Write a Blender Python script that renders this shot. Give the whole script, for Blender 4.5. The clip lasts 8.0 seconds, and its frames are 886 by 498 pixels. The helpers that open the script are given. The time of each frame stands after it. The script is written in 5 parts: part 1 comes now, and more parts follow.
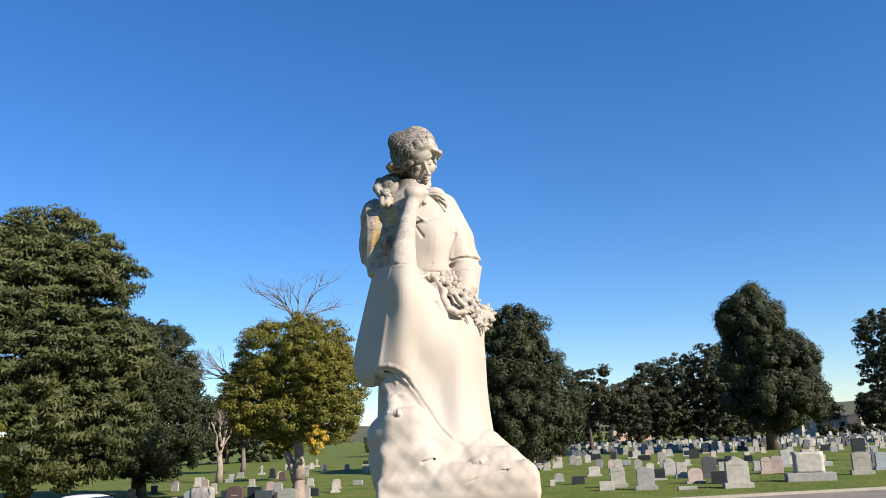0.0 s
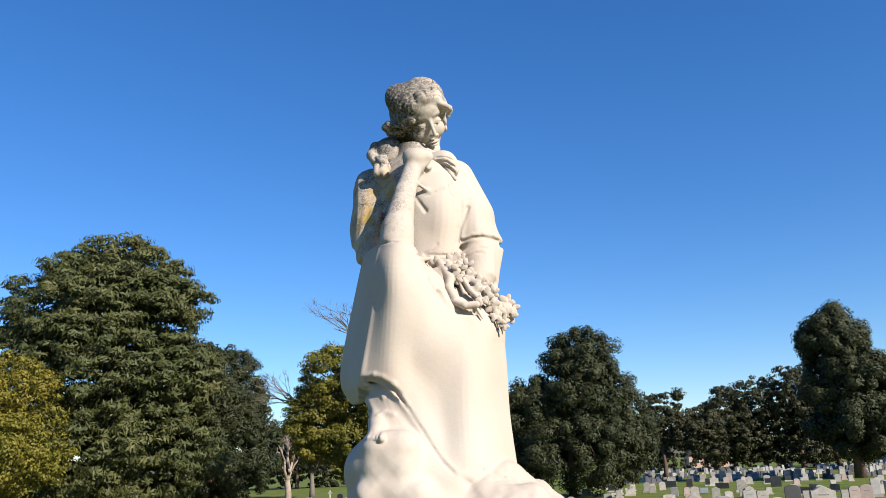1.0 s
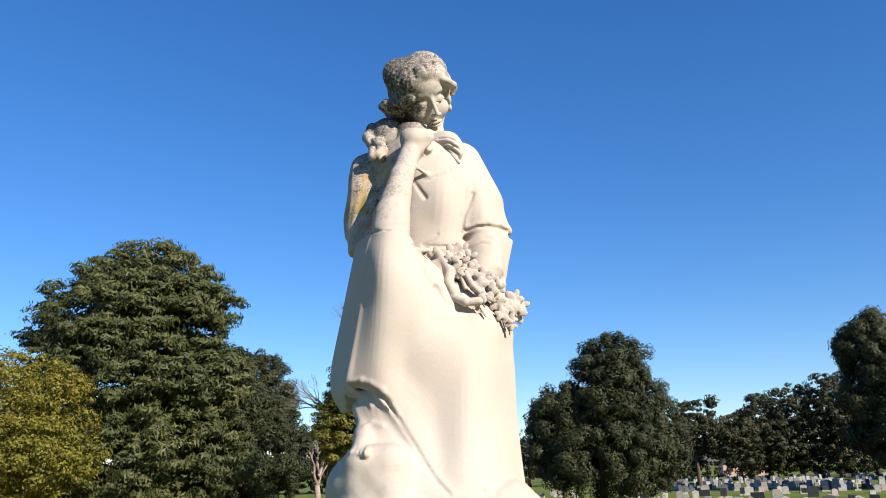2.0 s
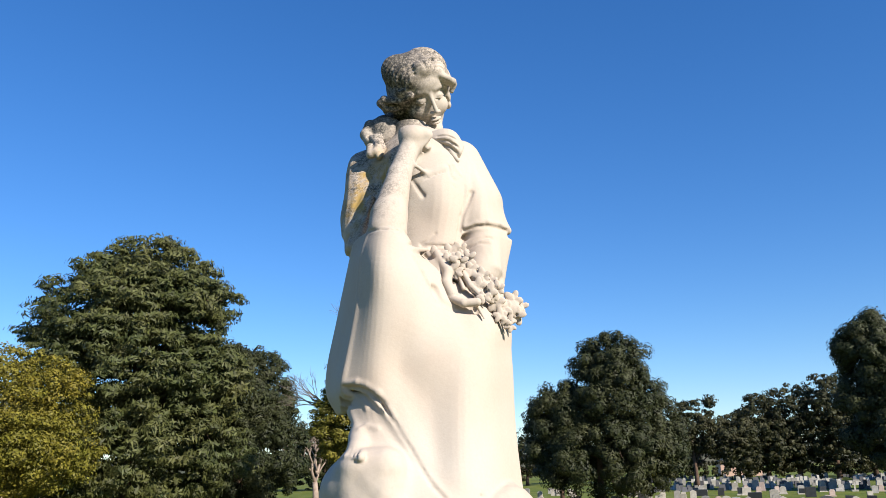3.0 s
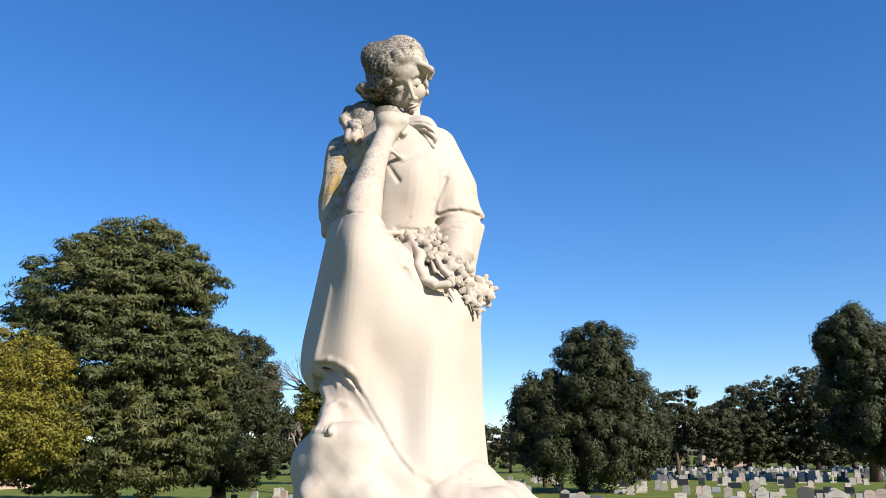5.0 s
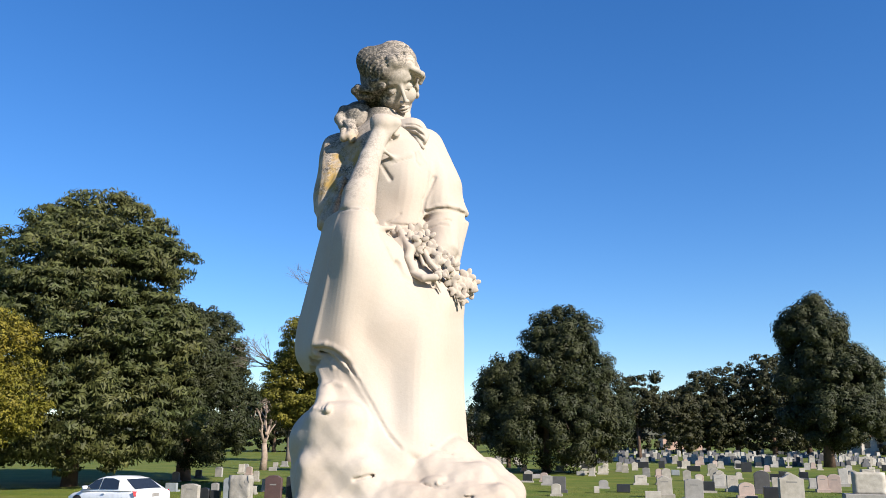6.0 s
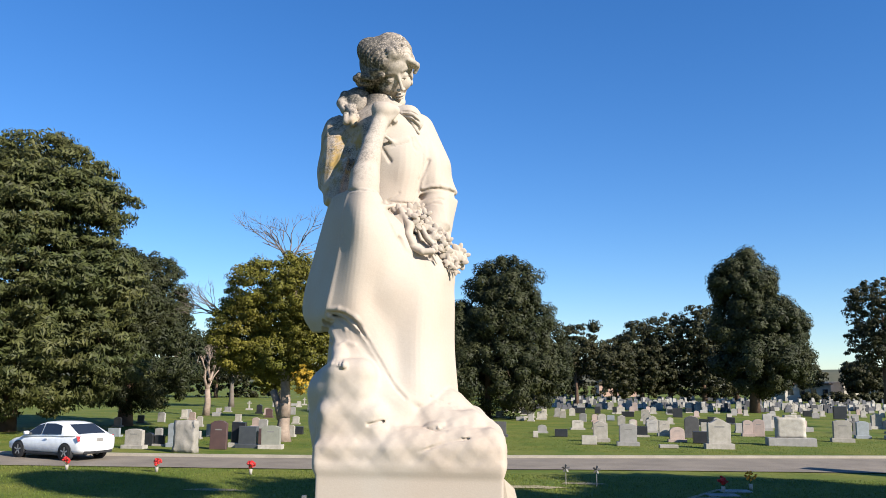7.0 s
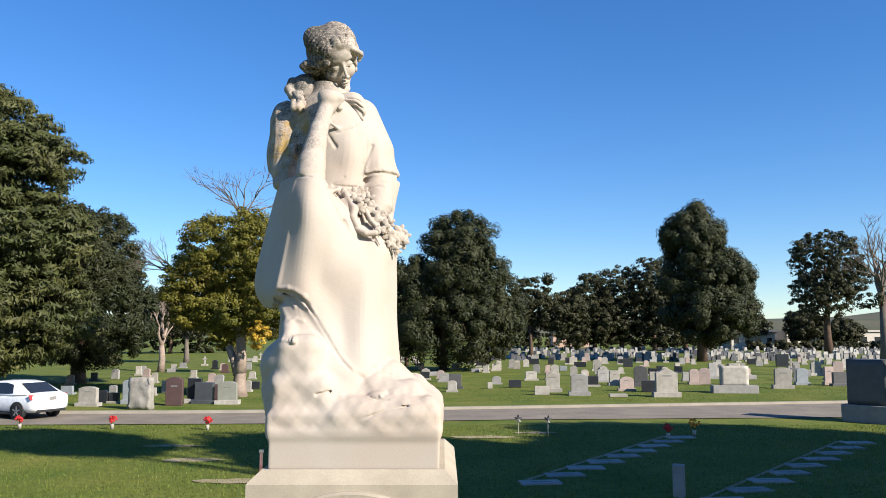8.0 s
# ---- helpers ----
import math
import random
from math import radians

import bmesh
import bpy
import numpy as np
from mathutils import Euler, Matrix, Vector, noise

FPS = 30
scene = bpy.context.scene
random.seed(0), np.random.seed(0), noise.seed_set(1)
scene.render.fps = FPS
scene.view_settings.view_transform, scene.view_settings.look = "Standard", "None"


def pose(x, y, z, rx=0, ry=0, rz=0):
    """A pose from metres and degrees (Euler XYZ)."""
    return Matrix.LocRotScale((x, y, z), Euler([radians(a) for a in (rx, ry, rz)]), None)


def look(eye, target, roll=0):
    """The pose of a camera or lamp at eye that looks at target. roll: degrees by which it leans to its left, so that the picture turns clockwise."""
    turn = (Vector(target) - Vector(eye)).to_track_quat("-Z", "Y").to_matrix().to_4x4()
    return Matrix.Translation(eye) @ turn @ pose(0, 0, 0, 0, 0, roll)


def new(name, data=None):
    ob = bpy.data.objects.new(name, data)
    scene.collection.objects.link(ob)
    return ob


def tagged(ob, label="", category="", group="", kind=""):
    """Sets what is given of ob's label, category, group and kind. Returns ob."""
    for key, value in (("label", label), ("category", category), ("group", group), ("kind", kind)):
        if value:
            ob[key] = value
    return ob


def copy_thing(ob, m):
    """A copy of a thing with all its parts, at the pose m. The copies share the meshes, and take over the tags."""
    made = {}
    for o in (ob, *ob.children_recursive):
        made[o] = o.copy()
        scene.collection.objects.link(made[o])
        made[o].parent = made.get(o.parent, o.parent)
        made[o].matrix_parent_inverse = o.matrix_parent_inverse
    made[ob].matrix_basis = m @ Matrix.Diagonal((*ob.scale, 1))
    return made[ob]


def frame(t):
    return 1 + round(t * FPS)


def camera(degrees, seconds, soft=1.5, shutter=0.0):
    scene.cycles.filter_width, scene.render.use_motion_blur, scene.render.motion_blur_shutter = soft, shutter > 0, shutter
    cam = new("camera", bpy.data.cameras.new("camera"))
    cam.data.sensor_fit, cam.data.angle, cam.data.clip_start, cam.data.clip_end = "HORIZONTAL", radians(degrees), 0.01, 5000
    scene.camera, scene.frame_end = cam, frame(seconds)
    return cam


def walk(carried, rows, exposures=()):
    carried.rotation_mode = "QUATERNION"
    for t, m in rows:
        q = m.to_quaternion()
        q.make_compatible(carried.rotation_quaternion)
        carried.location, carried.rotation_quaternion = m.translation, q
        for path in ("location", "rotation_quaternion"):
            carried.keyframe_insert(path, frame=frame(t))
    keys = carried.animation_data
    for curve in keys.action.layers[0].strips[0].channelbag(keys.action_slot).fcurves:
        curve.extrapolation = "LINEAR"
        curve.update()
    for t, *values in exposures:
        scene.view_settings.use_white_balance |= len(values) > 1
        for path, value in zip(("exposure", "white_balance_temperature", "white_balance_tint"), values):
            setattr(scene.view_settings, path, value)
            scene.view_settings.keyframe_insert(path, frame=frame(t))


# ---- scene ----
import itertools

# ---- camera and its walk ----
cam = camera(58.0, 8.0, soft=0.9)
walk(cam, [
    (0, look((-0.1159, -0.2212, 3.0094), (-0.2301, 1.7232, 3.4637), -2.45)),
    (0.5, look((-0.1078, 0.1102, 3.0299), (-0.3082, 2.0386, 3.5209), -2.36)),
    (1, look((-0.0006, 0.4423, 3.02), (-0.2757, 2.3541, 3.539), -2.23)),
    (1.5, look((0.0354, 0.6207, 3.0306), (-0.2981, 2.5185, 3.5664), -2.15)),
    (3, look((0.0331, 0.7219, 3.0566), (-0.3145, 2.619, 3.5861), -1.28)),
    (3.5, look((0.0432, 0.7234, 3.0521), (-0.2916, 2.6257, 3.5707), -1.05)),
    (4, look((0.0493, 0.7139, 3.0485), (-0.2811, 2.6193, 3.5584), -0.89)),
    (5.5, look((0.0843, 0.6214, 3.0292), (-0.2157, 2.5388, 3.5126), 0.1)),
    (6, look((0.0591, 0.5063, 3.0292), (-0.1886, 2.4387, 3.4814), 0.5)),
    (6.5, look((-0.0136, 0.3335, 3.0213), (-0.1942, 2.2854, 3.4181), 0.7)),
    (7, look((-0.0521, 0.1931, 3.0434), (-0.1623, 2.1631, 3.3703), 0.68)),
    (7.5, look((-0.027, 0.0778, 3.0834), (-0.0759, 2.0602, 3.3434), 0.48)),
    (8, look((0.0, 0.0, 3.1), (-0.0, 1.9887, 3.3123), 0.0)),
], exposures=[(0.0, 0.94), (8.0, 0.98)])

# ---- daylight: low sun over the viewer's right shoulder, clear sky ----
SUN_AZ, SUN_EL = 125.0, 30.0          # degrees clockwise from +y, degrees up
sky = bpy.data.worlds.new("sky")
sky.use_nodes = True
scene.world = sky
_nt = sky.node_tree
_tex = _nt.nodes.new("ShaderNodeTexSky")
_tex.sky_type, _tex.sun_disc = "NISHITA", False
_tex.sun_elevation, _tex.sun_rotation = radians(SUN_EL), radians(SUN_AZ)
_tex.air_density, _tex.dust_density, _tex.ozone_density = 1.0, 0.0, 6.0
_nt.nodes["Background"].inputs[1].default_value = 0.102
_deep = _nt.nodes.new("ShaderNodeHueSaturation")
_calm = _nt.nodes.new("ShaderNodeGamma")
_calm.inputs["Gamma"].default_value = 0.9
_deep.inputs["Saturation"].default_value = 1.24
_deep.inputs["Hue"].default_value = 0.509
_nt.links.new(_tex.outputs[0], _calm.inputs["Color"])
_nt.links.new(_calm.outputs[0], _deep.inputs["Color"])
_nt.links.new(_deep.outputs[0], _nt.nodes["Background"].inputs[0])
_lamp = bpy.data.lights.new("sun", "SUN")
_lamp.energy, _lamp.angle, _lamp.color = 5.0, radians(0.55), (1.0, 0.93, 0.82)
sun = new("sun", _lamp)
_to = Vector((math.sin(radians(SUN_AZ)) * math.cos(radians(SUN_EL)), math.cos(radians(SUN_AZ)) * math.cos(radians(SUN_EL)), math.sin(radians(SUN_EL))))
sun.matrix_world = look(_to * 60, (0, 0, 0))


# ---- materials ----
def material(name, base, rough=0.8, second=None, scale=8.0, mix=0.5, fine=60.0, bump=0.15, bump_scale=40.0, spec=0.3, metal=0.0, vary=0.0, island=False, contrast=0.25, grain=0.5):
    """A surface of two tones mixed by noise at two sizes, with fine relief. vary: brightness shift from object to object or piece to piece."""
    m = bpy.data.materials.new(name)
    m.use_nodes = True
    nt = m.node_tree
    n, l = nt.nodes, nt.links
    b = n["Principled BSDF"]
    b.inputs["Roughness"].default_value, b.inputs["Metallic"].default_value = rough, metal
    b.inputs["Specular IOR Level"].default_value = spec
    co = n.new("ShaderNodeTexCoord")
    big, small = n.new("ShaderNodeTexNoise"), n.new("ShaderNodeTexNoise")
    big.inputs["Scale"].default_value, small.inputs["Scale"].default_value = scale, fine
    big.inputs["Detail"].default_value, small.inputs["Detail"].default_value = 4.0, 3.0
    ramp = n.new("ShaderNodeMapRange")
    ramp.inputs["From Min"].default_value, ramp.inputs["From Max"].default_value = 0.5 - contrast, 0.5 + contrast
    two = n.new("ShaderNodeMix")
    two.data_type = "RGBA"
    second = second or tuple(c * 0.75 for c in base)
    two.inputs[6].default_value, two.inputs[7].default_value = (*base, 1), (*second, 1)
    sc = n.new("ShaderNodeMath")
    sc.operation = "MULTIPLY"
    sc.inputs[1].default_value = mix * 2
    hsv = n.new("ShaderNodeHueSaturation")
    val = n.new("ShaderNodeMath")
    val.operation = "MULTIPLY_ADD"
    val.inputs[1].default_value, val.inputs[2].default_value = grain, 1 - grain / 2
    for t in (big, small):
        l.new(co.outputs["Object"], t.inputs["Vector"])
    l.new(big.outputs["Fac"], ramp.inputs["Value"])
    l.new(ramp.outputs["Result"], sc.inputs[0])
    l.new(sc.outputs[0], two.inputs[0])
    l.new(two.outputs[2], hsv.inputs["Color"])
    l.new(small.outputs["Fac"], val.inputs[0])
    if vary:
        seed = n.new("ShaderNodeNewGeometry") if island else n.new("ShaderNodeObjectInfo")
        k = n.new("ShaderNodeMath")
        k.operation = "MULTIPLY_ADD"
        k.inputs[1].default_value, k.inputs[2].default_value = vary, 1 - vary / 2
        l.new(seed.outputs["Random Per Island" if island else "Random"], k.inputs[0])
        mul = n.new("ShaderNodeMath")
        mul.operation = "MULTIPLY"
        l.new(k.outputs[0], mul.inputs[0])
        l.new(val.outputs[0], mul.inputs[1])
        l.new(mul.outputs[0], hsv.inputs["Value"])
    else:
        l.new(val.outputs[0], hsv.inputs["Value"])
    l.new(hsv.outputs["Color"], b.inputs["Base Color"])
    if bump:
        bn, bt = n.new("ShaderNodeBump"), n.new("ShaderNodeTexNoise")
        bt.inputs["Scale"].default_value, bt.inputs["Detail"].default_value = bump_scale, 5.0
        bn.inputs["Strength"].default_value, bn.inputs["Distance"].default_value = bump, 0.02
        l.new(co.outputs["Object"], bt.inputs["Vector"])
        l.new(bt.outputs["Fac"], bn.inputs["Height"])
        l.new(bn.outputs["Normal"], b.inputs["Normal"])
    return m


def leaf_material(name, base, second, vary=0.9, rough=0.6):
    m = material(name, base, rough, second, 0.35, 0.5, 3.0, bump=0, vary=vary, island=True, spec=0.25)
    nt = m.node_tree
    b, out = nt.nodes["Principled BSDF"], nt.nodes["Material Output"]
    thin, both = nt.nodes.new("ShaderNodeBsdfTranslucent"), nt.nodes.new("ShaderNodeMixShader")
    both.inputs[0].default_value = 0.22
    src = b.inputs["Base Color"].links[0].from_socket
    nt.links.new(src, thin.inputs["Color"])
    nt.links.new(b.outputs[0], both.inputs[1])
    nt.links.new(thin.outputs[0], both.inputs[2])
    nt.links.new(both.outputs[0], out.inputs["Surface"])
    return m


M_GRASS = material("grass", (0.058, 0.100, 0.013), 0.9, (0.150, 0.150, 0.032), 0.42, 0.5, 5.0, 1.0, 16.0, 0.15, grain=0.9)
M_ASPHALT = material("asphalt", (0.235, 0.200, 0.160), 0.9, (0.150, 0.128, 0.104), 0.7, 0.5, 30.0, 0.4, 60.0, 0.2)
M_KERB = material("kerb_concrete", (0.3276, 0.2886, 0.234), 0.9, (0.234, 0.2106, 0.1716), 1.5, 0.5, 25.0, 0.3, 40.0, 0.2, vary=0.25)
M_BARE = material("dry_earth", (0.36, 0.30, 0.20), 0.95, (0.20, 0.17, 0.085), 2.0, 0.5, 20.0, 0.6, 30.0, 0.1)
M_GRANITE = material("pedestal_granite", (0.40, 0.345, 0.265), 0.9, (0.30, 0.255, 0.195), 10.0, 0.5, 230.0, 0.18, 480.0, 0.3, grain=0.35)
M_BARK = material("bark", (0.128, 0.084, 0.06), 0.95, (0.064, 0.044, 0.0336), 3.0, 0.5, 12.0, 0.8, 9.0, 0.1)
M_PALEBARK = material("pale_bark", (0.368, 0.288, 0.232), 0.95, (0.16, 0.12, 0.096), 2.2, 0.5, 8.0, 0.8, 9.0, 0.1)
M_TWIG = material("grey_twig", (0.176, 0.152, 0.128), 0.95, (0.12, 0.096, 0.08), 3.0, 0.5, 12.0, 0.3, 9.0, 0.1)
M_PINE = leaf_material("pine_needles", (0.020, 0.028, 0.0095), (0.046, 0.048, 0.017))
M_CEDAR = leaf_material("cedar_needles", (0.034, 0.048, 0.0135), (0.088, 0.086, 0.026))
M_YELLOW = leaf_material("yellow_green_leaves", (0.0936, 0.0972, 0.01224), (0.1656, 0.126, 0.01296))
M_OLIVE = leaf_material("olive_leaves", (0.082, 0.088, 0.0115), (0.150, 0.125, 0.016))
M_GOLD = leaf_material("golden_leaves", (0.42, 0.26, 0.02), (0.30, 0.20, 0.03))
M_DARKLEAF = leaf_material("dark_leaves", (0.023, 0.028, 0.0095), (0.048, 0.044, 0.016))
M_REDBARK = material("ruddy_bark", (0.24, 0.136, 0.096), 0.95, (0.112, 0.068, 0.052), 3.0, 0.5, 12.0, 0.8, 9.0, 0.1)
M_BLADE = leaf_material("grass_blades", (0.075, 0.122, 0.0155), (0.158, 0.161, 0.030), vary=0.8)


# ---- building helpers ----
def mesh_of(name, bm, mat, smooth=False):
    me = bpy.data.meshes.new(name)
    bm.to_mesh(me)
    bm.free()
    me.materials.append(mat)
    if smooth:
        me.polygons.foreach_set("use_smooth", [True] * len(me.polygons))
    return me


def raw_mesh(name, verts, faces, mat, smooth=False):
    me = bpy.data.meshes.new(name)
    me.from_pydata(verts, [], faces)
    me.materials.append(mat)
    if smooth:
        me.polygons.foreach_set("use_smooth", [True] * len(me.polygons))
    return me


def part(name, data, parent, label="", at=None):
    ob = new(name, data)
    ob.parent = parent
    if at is not None:
        ob.matrix_basis = at
    if label:
        ob["label"] = label
    return ob


def thing(name, label, category, at=None, group="", kind="", data=None):
    ob = new(name, data)
    if at is not None:
        ob.matrix_basis = at
    return tagged(ob, label, category, group, kind)


def block(w, d, h, bevel=0.01, z=0.0, taper=1.0, segs=2, at=(0, 0)):
    """A box standing on z, with rounded edges."""
    bm = bmesh.new()
    bmesh.ops.create_cube(bm, size=1)
    for v in bm.verts:
        s = taper if v.co.z > 0 else 1
        v.co = Vector((v.co.x * w * s + at[0], v.co.y * d * s + at[1], (v.co.z + 0.5) * h + z))
    if bevel:
        bmesh.ops.bevel(bm, geom=bm.edges[:], offset=bevel, segments=segs, affect="EDGES", profile=0.6)
    return bm


def outline_slab(points, depth, bevel=0.01):
    """A slab from an outline in x and z, centred in y."""
    bm = bmesh.new()
    a = [bm.verts.new((x, -depth / 2, z)) for x, z in points]
    b = [bm.verts.new((x, depth / 2, z)) for x, z in points]
    bm.faces.new(a)
    bm.faces.new(b[::-1])
    k = len(points)
    for i in range(k):
        bm.faces.new((a[i], b[i], b[(i + 1) % k], a[(i + 1) % k]))
    bmesh.ops.recalc_face_normals(bm, faces=bm.faces[:])
    if bevel:
        bmesh.ops.bevel(bm, geom=[e for e in bm.edges if e.calc_face_angle(0) > 0.6], offset=bevel, segments=1, affect="EDGES")
    return bm


def tube(verts, faces, pts, radii, sides=8):
    """Adds a tapering tube along pts to the vertex and face lists."""
    pts = [Vector(p) for p in pts]
    rings = []
    for i, p in enumerate(pts):
        d = (pts[min(i + 1, len(pts) - 1)] - pts[max(i - 1, 0)]).normalized()
        u = d.orthogonal().normalized() if abs(d.z) < 0.9 else Vector((1, 0, 0)).cross(d).normalized()
        w = d.cross(u)
        ring = []
        for s in range(sides):
            a = 2 * math.pi * s / sides
            verts.append(tuple(p + (u * math.cos(a) + w * math.sin(a)) * radii[i]))
            ring.append(len(verts) - 1)
        rings.append(ring)
    for r0, r1 in zip(rings, rings[1:]):
        for s in range(sides):
            faces.append((r0[s], r0[(s + 1) % sides], r1[(s + 1) % sides], r1[s]))
    faces.append(tuple(rings[0][::-1]))
    faces.append(tuple(rings[-1]))


# ---- ground and road ----
def strip(name, near, far, z, mat):
    """A flat band between two lines of the plan that have the same number of points."""
    verts = [(x, y, z) for x, y in near] + [(x, y, z) for x, y in far]
    k = len(near)
    return raw_mesh(name, verts, [(i, i + 1, k + i + 1, k + i) for i in range(k - 1)], mat)


def ground_sheet():
    xs = sorted({*np.linspace(-60, 60, 61), *np.linspace(-3000, 3000, 31)})
    ys = sorted({*np.linspace(-40, 120, 81), *np.linspace(-600, 3000, 31)})
    verts = []
    for y in ys:
        for x in xs:
            r = max(0.0, 1 - abs(x) / 60) if -40 < y < 120 else 0
            on_road = 24 < y < 40
            z = 0 if on_road else 0.012 * r * noise.noise((x * 0.15, y * 0.15, 0.3))
            verts.append((x, y, z - 0.012))
    k = len(xs)
    faces = [(j * k + i, j * k + i + 1, (j + 1) * k + i + 1, (j + 1) * k + i) for j in range(len(ys) - 1) for i in range(k - 1)]
    return raw_mesh("ground", verts, faces, M_GRASS, True)


thing("ground", "mown green cemetery lawn with dry patches", "lawn", kind="structure", data=ground_sheet())
ROAD_NEAR = [(-90, 26.0), (-40, 26.9), (-15.2, 27.9), (-6.3, 28.3), (2.4, 29.6), (14.7, 30.4), (40, 32.0), (120, 37)]
ROAD_FAR = [(-90, 29.8), (-40, 30.9), (-11, 31.8), (-7.1, 32.1), (0, 33.4), (18.6, 36.6), (40, 40.0), (120, 52)]
thing("road", "worn grey asphalt cemetery lane", "road", kind="structure", data=strip("road", ROAD_NEAR, ROAD_FAR, 0.015, M_ASPHALT))
def kerb_run(name, line, w, h):
    near, far = [(x, y) for x, y in line], [(x, y + w) for x, y in line]
    k = len(line)
    verts = [(x, y, z) for z in (0, h) for x, y in near + far]
    q = 2 * k
    faces = []
    for i in range(k - 1):
        a, b, c, d = i, i + 1, k + i + 1, k + i
        faces += [(q + a, q + b, q + c, q + d), (a, b, q + b, q + a), (c, d, q + d, q + c)]
    return raw_mesh(name, verts, faces, M_KERB)


thing("kerb", "low pale concrete kerb along the lane", "kerb", kind="structure", data=kerb_run("kerb", ROAD_FAR, 0.22, 0.12))

# far ridge of hills
_v, _f = [], []
for i in range(61):
    x = -1500 + 50 * i
    h = 22 + 14 * noise.noise((x * 0.003, 0.5, 0)) + 5 * noise.noise((x * 0.02, 1.5, 0)) + (14 if x > 250 else 0) * min(1, (x - 250) / 300)
    _v += [(x, 900, -5), (x, 960, h * 0.7), (x, 1100, h)]
for i in range(60):
    for j in range(2):
        a = i * 3 + j
        _f.append((a, a + 3, a + 4, a + 1))
thing("hills", "distant hazy scrub-covered hill ridge", "hill", kind="structure", data=raw_mesh("hills", _v, _f, material("hill_scrub", (0.055, 0.065, 0.04), 0.95, (0.10, 0.09, 0.06), 0.02, 0.5, 0.15, 0, vary=0), True))


# ---- the statue: one carved block, shaped as a distance field ----
blocks = []


def open_block(lo, hi, cell):
    """Starts an empty field over a box, in metres from the middle of the plinth's foot."""
    global LO, CELL, SHAPE, field
    LO, CELL = np.array(lo), cell
    SHAPE = tuple(int(math.ceil(v)) + 1 for v in (np.array(hi) - LO) / cell)
    field = np.full(SHAPE, 0.2, dtype=np.float32)


def close_block(place=None):
    """Turns the field into a skin, moved by a 4 x 4 matrix of its own."""
    v, q = skin_of(field, LO, CELL)
    if place is not None:
        m = np.array(place)
        v = v @ m[:3, :3].T + m[:3, 3]
    blocks.append((v, q + sum(len(b[0]) for b in blocks)))


def weather(z_top, amount):
    """Chisels the rock below z_top unevenly."""
    sl, (x, y, z) = near_cells(LO, np.array((LO[0] + CELL * SHAPE[0], LO[1] + CELL * SHAPE[1], z_top)), 0)
    w = np.zeros(x.shape, np.float32)
    for a, b, c, size in ((9.0, 4.0, 5.0, 1.0), (-6.0, 5.0, 9.0, 1.0), (13.0, -6.0, 16.0, 0.55), (-19.0, 8.0, 11.0, 0.45), (34.0, 21.0, -29.0, 0.22), (-25.0, 33.0, 38.0, 0.18)):
        t = a * x + b * y + c * z + 0.37 * size
        w += size * (np.abs(2 * (t - np.floor(t)) - 1) - 0.5)
    fade = np.clip((z_top - z) / 0.12, 0, 1) * np.clip((z - 0.085) / 0.03, 0, 1)
    field[sl] += (amount * w * fade).astype(np.float32)


def near_cells(lo, hi, pad):
    a = np.clip(np.floor((np.minimum(lo, hi) - pad - LO) / CELL).astype(int), 0, None)
    b = np.minimum(np.ceil((np.maximum(lo, hi) + pad - LO) / CELL).astype(int) + 1, SHAPE)
    sl = tuple(slice(i, j) for i, j in zip(a, b))
    ax = [(LO[i] + CELL * np.arange(a[i], b[i])).astype(np.float32) for i in range(3)]
    return sl, np.meshgrid(*ax, indexing="ij")


def blend(sl, d, k, carve):
    if 0 in d.shape:
        return
    a = field[sl]
    if carve:
        d = -d
        h = np.clip(0.5 - 0.5 * (a - d) / k, 0, 1)
        field[sl] = a * (1 - h) + d * h + k * h * (1 - h)
    else:
        h = np.clip(0.5 + 0.5 * (a - d) / k, 0, 1)
        field[sl] = a * (1 - h) + d * h - k * h * (1 - h)


def cone(a, b, ra, rb, k=0.02, carve=False):
    """A round-ended limb from a to b with radii ra and rb, melted into the rest over k."""
    a, b = np.array(a), np.array(b)
    sl, (x, y, z) = near_cells(np.minimum(a, b), np.maximum(a, b), max(ra, rb) + k + 0.02)
    d = b - a
    t = np.clip(((x - a[0]) * d[0] + (y - a[1]) * d[1] + (z - a[2]) * d[2]) / (d @ d + 1e-9), 0, 1)
    q = np.sqrt((x - a[0] - t * d[0]) ** 2 + (y - a[1] - t * d[1]) ** 2 + (z - a[2] - t * d[2]) ** 2) - (ra + (rb - ra) * t)
    blend(sl, q, k, carve)


def ball(c, r, tilt=0, k=0.02, carve=False):
    """An egg of half-sizes r at c, leaning by tilt degrees in the x-z plane."""
    c, r = np.array(c), np.array(r)
    m = float(max(r))
    sl, (x, y, z) = near_cells(c - m, c + m, k + 0.02)
    x, y, z = x - c[0], y - c[1], z - c[2]
    s, o = math.sin(radians(tilt)), math.cos(radians(tilt))
    x, z = x * o - z * s, x * s + z * o
    k0 = np.sqrt((x / r[0]) ** 2 + (y / r[1]) ** 2 + (z / r[2]) ** 2)
    k1 = np.sqrt((x / r[0] ** 2) ** 2 + (y / r[1] ** 2) ** 2 + (z / r[2] ** 2) ** 2) + 1e-6
    blend(sl, k0 * (k0 - 1) / k1, k, carve)


def hollow(c, r, tilt=0, k=0.01):
    ball(c, r, tilt, k, True)


def strand(pts, r, k=0.01, carve=False):
    for a, b in zip(pts, pts[1:]):
        cone(a, b, r, r, k, carve)


def crease(pts, r, k=0.008):
    strand(pts, r, k, True)


